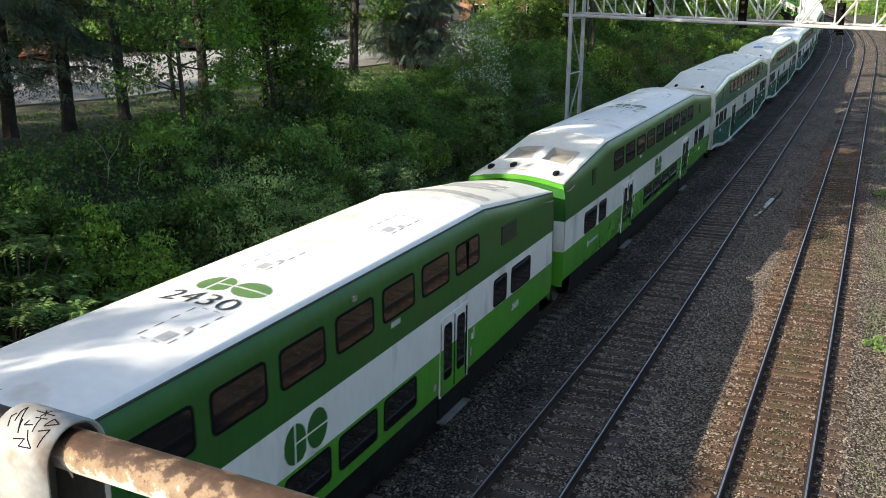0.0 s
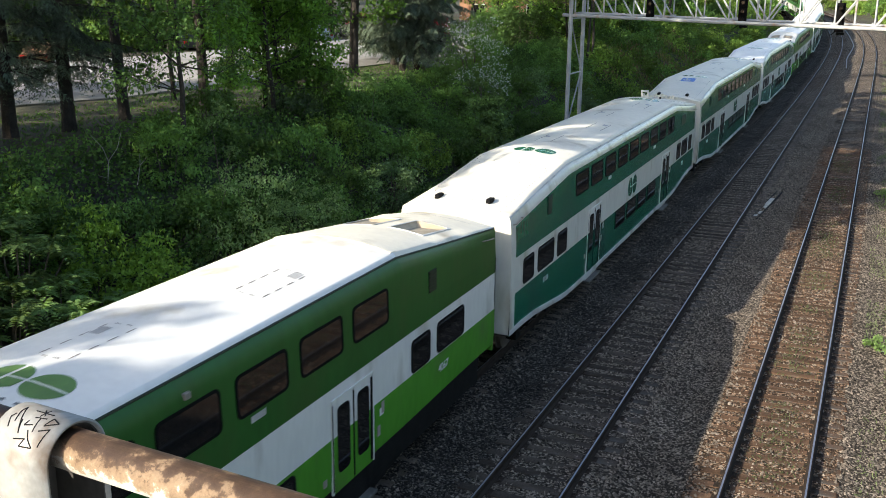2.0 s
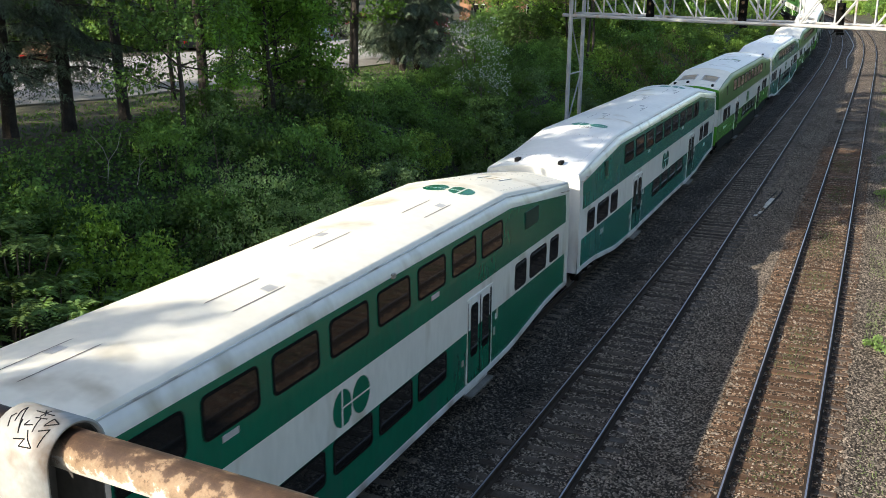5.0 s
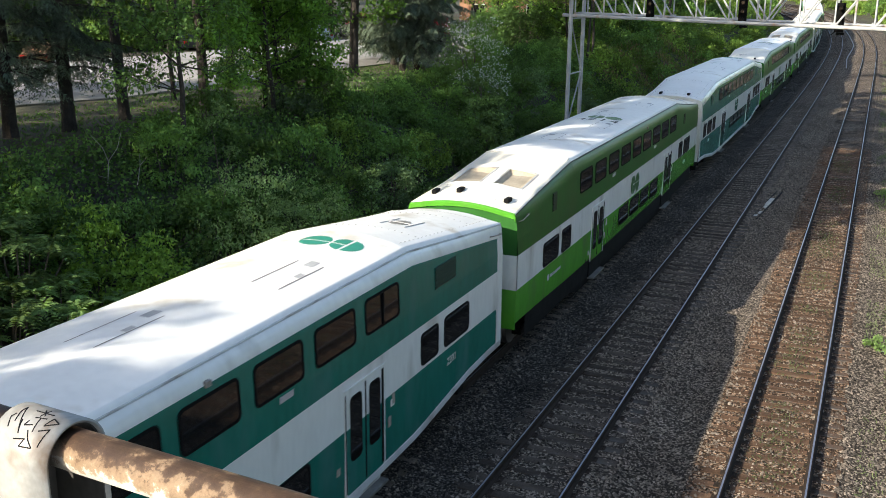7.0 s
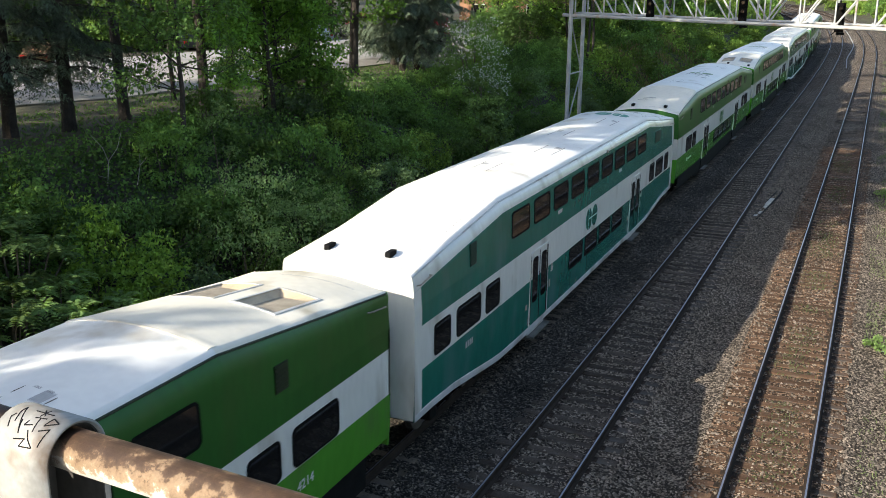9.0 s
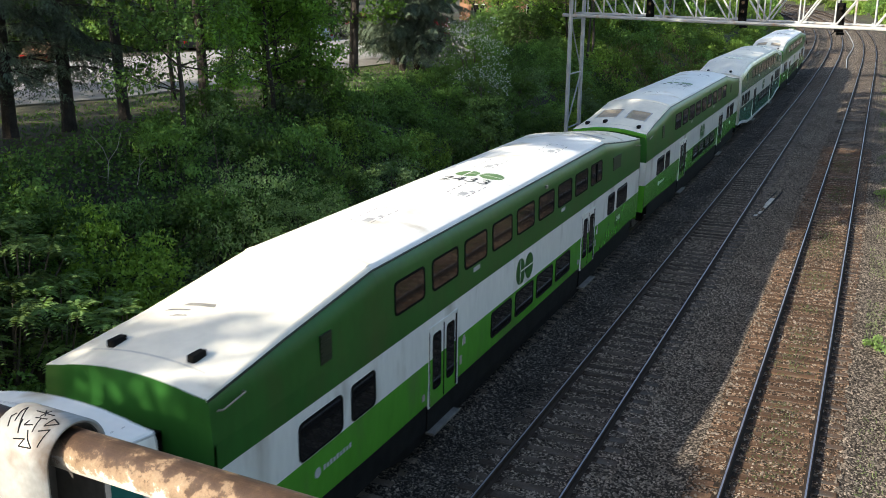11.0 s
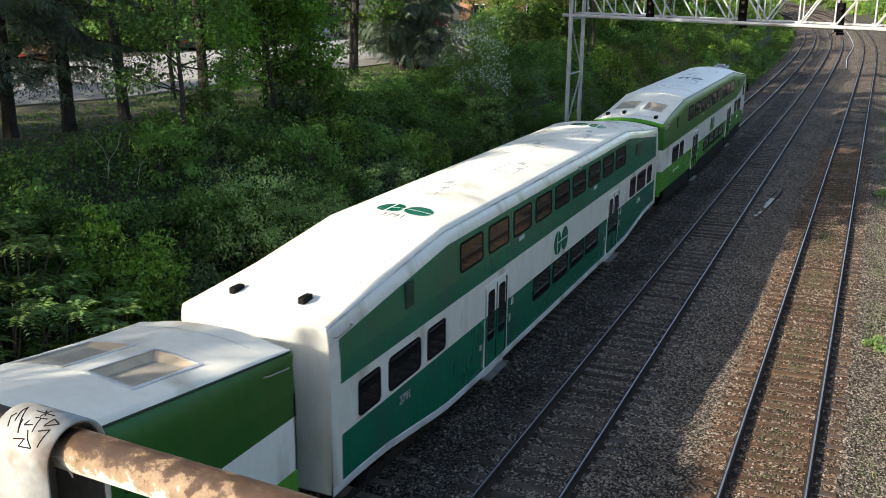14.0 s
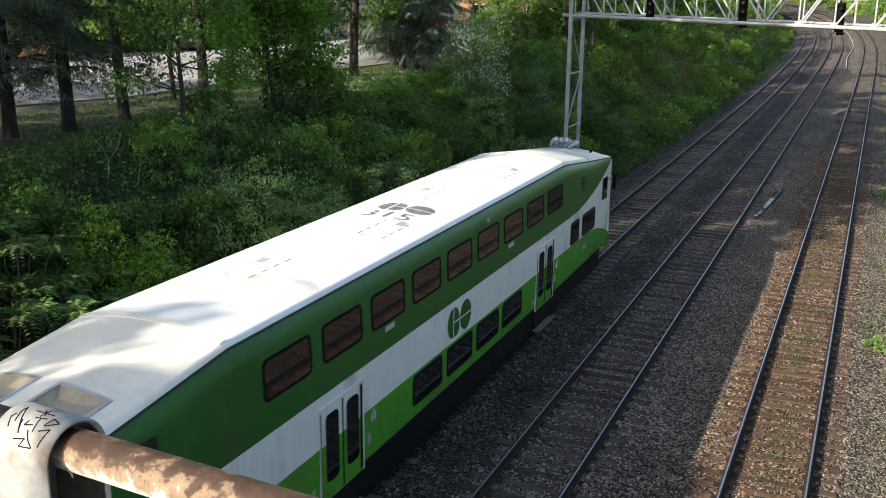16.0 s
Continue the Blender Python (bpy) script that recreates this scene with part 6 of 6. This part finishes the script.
def road_bridge():
    bm = bmesh.new()
    box(bm, -60, 60, -12.0, 0.95, 6.5, 7.62)
    tagged(part("bridge_deck", bm, M_CONC), "concrete road bridge deck over the tracks", "bridge", kind="structure")
    rail = empty("bridge_railing", pose(-0.82, 0.711, 8.745, 0, 0, -3.0), "rusty pipe railing on scuffed white steel posts", "railing")
    for x0, x1 in ((-5.0, 0.0), (0.002, 6.0)):
        bm = bmesh.new()
        tube(bm, (x0, 0, 0.0086), (x1, 0, 0.0086), 0.0240, 40)
        for f in bm.faces:
            f.smooth = True
        part("pipe", bm, M_RUST, rail, "pipe with flaking white paint and rust")

    def hoop(x0, x1, r, t, low):
        bm = bmesh.new()
        prof_o = [(-r, low)] + [(-r * math.cos(a), r * math.sin(a)) for a in [math.pi * k / 24 for k in range(25)]] + [(r, low)]
        ri = r - t
        prof_i = [(-ri, low)] + [(-ri * math.cos(a), ri * math.sin(a)) for a in [math.pi * k / 24 for k in range(25)]] + [(ri, low)]
        rows = []
        for x, pr in ((x0, prof_o), (x1, prof_o), (x1, prof_i), (x0, prof_i)):
            rows.append([bm.verts.new((x, y, z)) for y, z in pr])
        for a, b in ((0, 1), (1, 2), (2, 3), (3, 0)):
            for k in range(len(prof_o) - 1):
                bm.faces.new((rows[a][k], rows[a][k + 1], rows[b][k + 1], rows[b][k]))
        bmesh.ops.recalc_face_normals(bm, faces=bm.faces[:])
        return bm
    for xc in (0.0, 2.2, -2.2):
        bm = hoop(xc - 0.031, xc + 0.060, 0.0435, 0.005, -1.12)
        bmesh.ops.bevel(bm, geom=[e for e in bm.edges if abs(e.calc_face_angle(0)) > 1.2], offset=0.0012, segments=2, affect="EDGES")
        for f in bm.faces:
            f.smooth = True
        po = part("post", bm, M_POST, rail, "bent white steel post over the pipe")
        # added dark lining and web plate stand in for shade inside the hoop
        bm = hoop(xc - 0.027, xc + 0.055, 0.0383, 0.002, -1.12)
        box(bm, xc - 0.027, xc - 0.023, -0.036, 0.036, -1.12, -0.03)
        part("post_lining", bm, M_POSTSHADE, po, "dark inside of the post, its shade painted in")
        if xc == 0.0:
            # marker scrawl over the top of the post
            strokes = [[(-12, 49), (-18, 65), (-15, 73)], [(7, 44), (-13, 91), (-13, 79), (-8, 60)], [(0, 66), (6, 46)], [(10, 67), (8, 58), (19, 62)], [(13, 75), (29, 78)], [(21, 75), (25, 51)],
                       [(37, 82), (34, 65), (50, 75), (37, 82)], [(32, 55), (46, 62), (42, 33)], [(18, 52), (25, 39), (34, 29)], [(4, 35), (20, 39), (15, 27), (33, 29)], [(3, 89), (31, 89)], [(12, 96), (22, 82)], [(17, 79), (18, 99)]]
            bm = bmesh.new()
            for st in strokes:
                pts = []
                for (u0, w0), (u1, w1) in zip(st, st[1:]):
                    for k in range(6):
                        f = k / 5
                        a = radians(w0 + (w1 - w0) * f)
                        pts.append(Vector(((u0 + (u1 - u0) * f) * 0.001, -0.0431 * math.cos(a), 0.0431 * math.sin(a))))
                for p, q in zip(pts, pts[1:]):
                    if (q - p).length > 1e-6:
                        tube(bm, p, q, 0.0010, 6)
            part("marker_scrawl", bm, M_MARKER, po, "black marker scrawl")


road_bridge()


# ---------------------------------------------------------------- the street above the bank
M_LOT = mat("pale worn asphalt", (0.30, 0.285, 0.265), 0.9, var=0.12, scale=0.3, fine=14, dirt=(0.2, 0.19, 0.18), dirt_amount=0.4, dirt_scale=0.4)
M_KERB = mat("kerb concrete", (0.42, 0.41, 0.38), 0.9, var=0.12)
M_BRICK = mat("brown brick", (0.30, 0.16, 0.09), 0.9, var=0.2, scale=1.0, fine=20)
M_STUCCO = mat("cream stucco", (0.62, 0.48, 0.30), 0.9, var=0.08)
M_SHINGLE = mat("grey shingles", (0.10, 0.10, 0.11), 0.9, var=0.25, fine=12)
M_TYRE = mat("tyre rubber", (0.02, 0.02, 0.02), 0.85)
M_CHROME = mat("wheel alloy", (0.5, 0.5, 0.52), 0.35, 0.9)
M_TAIL = mat("red lamp plastic", (0.35, 0.01, 0.01), 0.3)


def street():
    bm = bmesh.new()
    rows = []
    for s in [8 + 4 * k for k in range(33)]:
        r = []
        a = -29.0 - 1.6 * math.sin(s * 0.06) - (1.5 if s < 30 else 0)
        for o in (a + 0.9, a, a - 4, a - 8, a - 13):
            r.append(on_line(min(s, 74), o, 4.20 if o > a else 4.45)[0] + Vector((0, max(0, s - 74), 0)))
        rows.append([bm.verts.new(p) for p in r])
    for p, q in zip(rows, rows[1:]):
        for k in range(4):
            bm.faces.new((p[k], q[k], q[k + 1], p[k + 1]))
    bmesh.ops.recalc_face_normals(bm, faces=bm.faces[:])
    bmesh.ops.solidify(bm, geom=bm.faces[:], thickness=-0.3)
    bmesh.ops.recalc_face_normals(bm, faces=bm.faces[:])
    tagged(part("road", bm, M_LOT), "pale worn asphalt parking road in full sun", "road", kind="structure")
    bm = bmesh.new()
    for s in range(8, 136, 4):
        def edge(t):
            a = -29.0 - 1.6 * math.sin(t * 0.06) - (1.5 if t < 30 else 0)
            return on_line(min(t, 74), a + 0.08, 4.34)[0] + Vector((0, max(0, t - 74), 0))
        a, b = edge(s), edge(s + 3.98)
        d = (b - a).normalized()
        nrm = Vector((d.y, -d.x, 0)) * 0.075
        vs = [bm.verts.new(p + Vector((0, 0, h))) for h in (0, 0.13) for p in (a - nrm, a + nrm, b + nrm, b - nrm)]
        for i in ((0, 1, 2, 3), (7, 6, 5, 4), (0, 4, 5, 1), (1, 5, 6, 2), (2, 6, 7, 3), (3, 7, 4, 0)):
            bm.faces.new([vs[j] for j in i])
    bmesh.ops.recalc_face_normals(bm, faces=bm.faces[:])
    tagged(part("kerb", bm, M_KERB), "concrete kerb along the road", "kerb", kind="structure")


def parked_car(m, paint, label, van=False):
    e = empty("parked_car", m, label, "car", "parked cars")
    L, W = (4.9, 1.9) if van else (4.5, 1.78)
    if van:
        body = [(-L / 2, 0.35), (-L / 2, 1.0), (-L / 2 + 0.1, 1.95), (L / 2 - 1.5, 1.98), (L / 2 - 0.75, 1.15), (L / 2, 0.95), (L / 2, 0.35)]
        glassy = [(-L / 2 + 0.25, 1.15), (-L / 2 + 0.3, 1.75), (L / 2 - 1.55, 1.78), (L / 2 - 1.0, 1.18)]
    else:
        body = [(-L / 2, 0.35), (-L / 2 + 0.02, 0.85), (-L / 2 + 0.7, 0.95), (-L / 2 + 1.25, 1.40), (L / 2 - 2.0, 1.43), (L / 2 - 1.2, 0.98), (L / 2 - 0.05, 0.80), (L / 2, 0.35)]
        glassy = [(-L / 2 + 0.95, 0.96), (-L / 2 + 1.32, 1.33), (L / 2 - 2.05, 1.36), (L / 2 - 1.45, 0.99)]
    bm = bmesh.new()
    prism(bm, body, "x", -W / 2, W / 2)
    bmesh.ops.bevel(bm, geom=bm.edges[:], offset=0.07, segments=2, affect="EDGES")
    part("body", bm, paint, e)
    for sd in (-1, 1):
        bm = bmesh.new()
        prism(bm, glassy, "x", sd * (W / 2 - 0.01), sd * (W / 2 + 0.006))
        part("side_window", bm, M_GLASS, e)
        for y in (-L / 2 + 0.85, L / 2 - 0.85):
            bm = bmesh.new()
            tube(bm, (sd * (W / 2 - 0.2), y, 0.32), (sd * (W / 2 + 0.02), y, 0.32), 0.32, 18)
            wh = part("wheel", bm, M_TYRE, e)
            bm = bmesh.new()
            tube(bm, (sd * (W / 2 + 0.01), y, 0.32), (sd * (W / 2 + 0.03), y, 0.32), 0.20, 14)
            part("rim", bm, M_CHROME, wh)
        bm = bmesh.new()
        bevel_box(bm, sd * (W / 2 - 0.25) - 0.12, sd * (W / 2 - 0.25) + 0.12, -L / 2 - 0.02, -L / 2 + 0.06, 0.65, 0.82, 0.01)
        part("tail_lamp", bm, M_TAIL, e)
    return e


def house(m):
    e = empty("house", m, "low brown brick house with a cream porch wall", "house")
    bm = bmesh.new()
    box(bm, -9, 9, -5, 5, 0, 1.2, 1)
    box(bm, -9, 9, -5, 5, 1.2, 4.6, 0)
    part("wall", bm, [M_BRICK, M_STUCCO], e)
    bm = bmesh.new()
    prism(bm, [(-5.6, 4.55), (0, 7.4), (5.6, 4.55)], "x", -9.5, 9.5)
    part("roof", bm, M_SHINGLE, e)
    for x in (-6.5, -3.2, 0.2, 3.4, 6.6):
        bm = bmesh.new()
        box(bm, x - 0.75, x + 0.75, -5.06, -4.98, 1.6, 3.2)
        w = part("window", bm, M_WHITE, e)
        bm = bmesh.new()
        box(bm, x - 0.65, x - 0.03, -5.09, -5.05, 1.7, 3.1)
        box(bm, x + 0.03, x + 0.65, -5.09, -5.05, 1.7, 3.1)
        part("pane", bm, M_GLASS, w)


def street_things():
    dark = mat("dark car paint", (0.03, 0.032, 0.036), 0.3, 0.2, var=0.05, coat=0.5)
    silver = mat("silver car paint", (0.45, 0.46, 0.47), 0.35, 0.5, var=0.05, coat=0.5)
    red = mat("red van paint", (0.17, 0.010, 0.018), 0.35, var=0.05, coat=0.5)
    for x, y, p, lab in ((-46.0, 66.0, dark, "dark parked car on the pale road"), (-45.2, 72.5, silver, "silver parked car on the pale road"), (-44.6, 79.0, dark, "dark parked car on the pale road"), (-47.5, 58.0, dark, "dark parked car on the pale road")):
        parked_car(pose(x, y, 4.45, 0, 0, 62), p, lab)
    v = parked_car(pose(-39.7, 84.6, 4.45, 0, 0, 55), red, "red van with white stripes parked on the road", True)
    bm = bmesh.new()
    for sd in (-1, 1):
        for z, h in ((0.42, 0.30), (0.80, 0.10), (1.02, 0.10)):
            box(bm, sd * 0.962 - 0.008, sd * 0.962 + 0.008, -2.3, 2.1, z, z + h)
    part("stripe", bm, M_WHITE, v, "white stripe")
    parked_car(pose(-51.0, 92.6, 4.45, 0, 0, 62), red, "red parked van behind the trees", True)
    tan = mat("tan car paint", (0.24, 0.15, 0.08), 0.4, var=0.08, coat=0.3)
    parked_car(pose(-45.0, 42.6, 4.45, 0, 0, 30), tan, "tan car parked at the edge of the road")
    house(pose(-42.5, 122.0, 4.0, 0, 0, 20))


street()
street_things()


# ---------------------------------------------------------------- loose stones and litter
def stones():
    rng = np.random.default_rng(3)
    base = np.array([(1, 0, -0.2), (0, 1, -0.2), (-1, 0, -0.2), (0, -1, -0.2), (0, 0, 0.75)], float)
    faces = np.array([(0, 1, 4), (1, 2, 4), (2, 3, 4), (3, 0, 4)])
    n = 92000
    s = 13 + 47 * rng.uniform(0, 1, n) ** 1.5
    off = rng.uniform(-11.4, 2.6, n)
    # fewer pale stones beside the train, to keep its painted shade dark
    ok = (off > -6.4) | (rng.uniform(0, 1, n) < 0.35)
    for c in TRACKS:
        d = np.abs(off - c)
        near = d < 1.3
        ph = ((s - 4.0) % 0.545) / 0.545
        ok &= ~(near & ((ph < 0.24) | (ph > 0.76)) & (rng.uniform(0, 1, n) < 0.40))
        ok &= np.abs(d - 0.7525) > 0.06
    s, off = s[ok], off[ok]
    n = len(s)
    P = np.array([tuple(on_line(a, b, ground_z(a, b))[0]) for a, b in zip(s, off)])
    r = 0.016 + 0.036 * rng.uniform(0, 1, n) ** 1.6
    V = base[None] * rng.uniform(0.6, 1.2, (n, 5, 1)) + rng.normal(size=(n, 5, 3)) * 0.22
    t = rng.uniform(0, math.tau, n)
    x, y = V[:, :, 0] * np.cos(t)[:, None] - V[:, :, 1] * np.sin(t)[:, None], V[:, :, 0] * np.sin(t)[:, None] + V[:, :, 1] * np.cos(t)[:, None]
    V = np.stack([x, y, V[:, :, 2]], 2) * r[:, None, None] + P[:, None]
    F = (faces[None] + (np.arange(n) * 5)[:, None, None]).reshape(-1, 3)
    me = bpy.data.meshes.new("ballast_stones")
    me.vertices.add(n * 5)
    me.vertices.foreach_set("co", V.reshape(-1).astype(np.float32))
    me.loops.add(len(F) * 3)
    me.loops.foreach_set("vertex_index", F.reshape(-1).astype(np.int32))
    me.polygons.add(len(F))
    me.polygons.foreach_set("loop_start", (np.arange(len(F)) * 3).astype(np.int32))
    me.update(calc_edges=True)
    me.materials.append(M_STONE)
    tagged(new("ballast_stones", me), "loose grey and tan crushed ballast stones", "ballast", kind="stuff")


stones()


M_SCRAP = mat("pale weathered board", (0.42, 0.42, 0.40), 0.9, var=0.3, scale=3, fine=25)


def litter():
    """A dropped plank beside the middle track and a bent cable between the tracks."""
    p, h = on_line(44.4, -3.85, -0.27)
    e = empty("broken_board", Matrix.Translation(p) @ Matrix.Rotation(-0.07, 4, "Z"), "broken pale board lying in the ballast", "board")
    for x in (-0.15, 0.10):
        bm = bmesh.new()
        bevel_box(bm, x, x + 0.05, -3.1, 3.2, 0.0, 0.07, 0.01)
        part("dark_batten", bm, M_MARKER, e, "black tarred batten")
    bm = bmesh.new()
    bevel_box(bm, -0.10, 0.10, -3.1, -2.98, 0.0, 0.06, 0.01)
    part("end_batten", bm, M_MARKER, e)
    for y0, y1, x0, x1 in ((-0.1, 0.75, -0.09, 0.11), (0.8, 1.45, -0.10, 0.08), (-0.75, -0.35, -0.04, 0.09), (-2.7, -2.35, -0.09, 0.04), (-2.1, -1.6, -0.02, 0.09)):
        bm = bmesh.new()
        bevel_box(bm, x0, x1, y0, y1, 0.03, 0.085, 0.008)
        part("pale_slat", bm, M_SCRAP, e, "broken pale grey slat")
    p, h = on_line(26.9, 1.15, -0.30)
    bm = bmesh.new()
    tube(bm, p + Vector((-0.3, 0.1, 0.08)), p + Vector((1.2, -0.05, 0.08)), 0.014, 8)
    tagged(part("fallen_pole", bm, M_PALE), "thin white pole lying in weeds", "pole")
    bm = bmesh.new()
    last = None
    for k in range(31):
        s = 120 + k * 2.0
        q, h = on_line(s, -3.25 - 0.36 * math.exp(-((s - 131.0) / 8.0) ** 2) + 0.18 * math.exp(-((s - 149.0) / 7.0) ** 2), -0.22)
        if last is not None:
            tube(bm, last, q, 0.05, 6, cap=False)
        last = q
    tagged(part("cable", bm, M_GALV), "pale cable snaking between the tracks", "cable")


litter()


# ---------------------------------------------------------------- what moves
def car_pose(i, t):
    c = car_s(i, t)
    a, _ = on_line(c - 9.6, TRACKS[0])
    b, _ = on_line(c + 9.6, TRACKS[0])
    d = b - a
    mid = (a + b) / 2
    rz = math.atan2(-d.x, d.y)
    rx = math.atan2(d.z, math.hypot(d.x, d.y))
    return Matrix.Translation(mid) @ Euler((rx, 0, rz), "XYZ").to_matrix().to_4x4()


def motions():
    """The train rolls towards and under the bridge."""
    for i, car in enumerate(CARS):
        walk(car, [(0.5 * k, car_pose(i, 0.5 * k)) for k in range(33)])


motions()
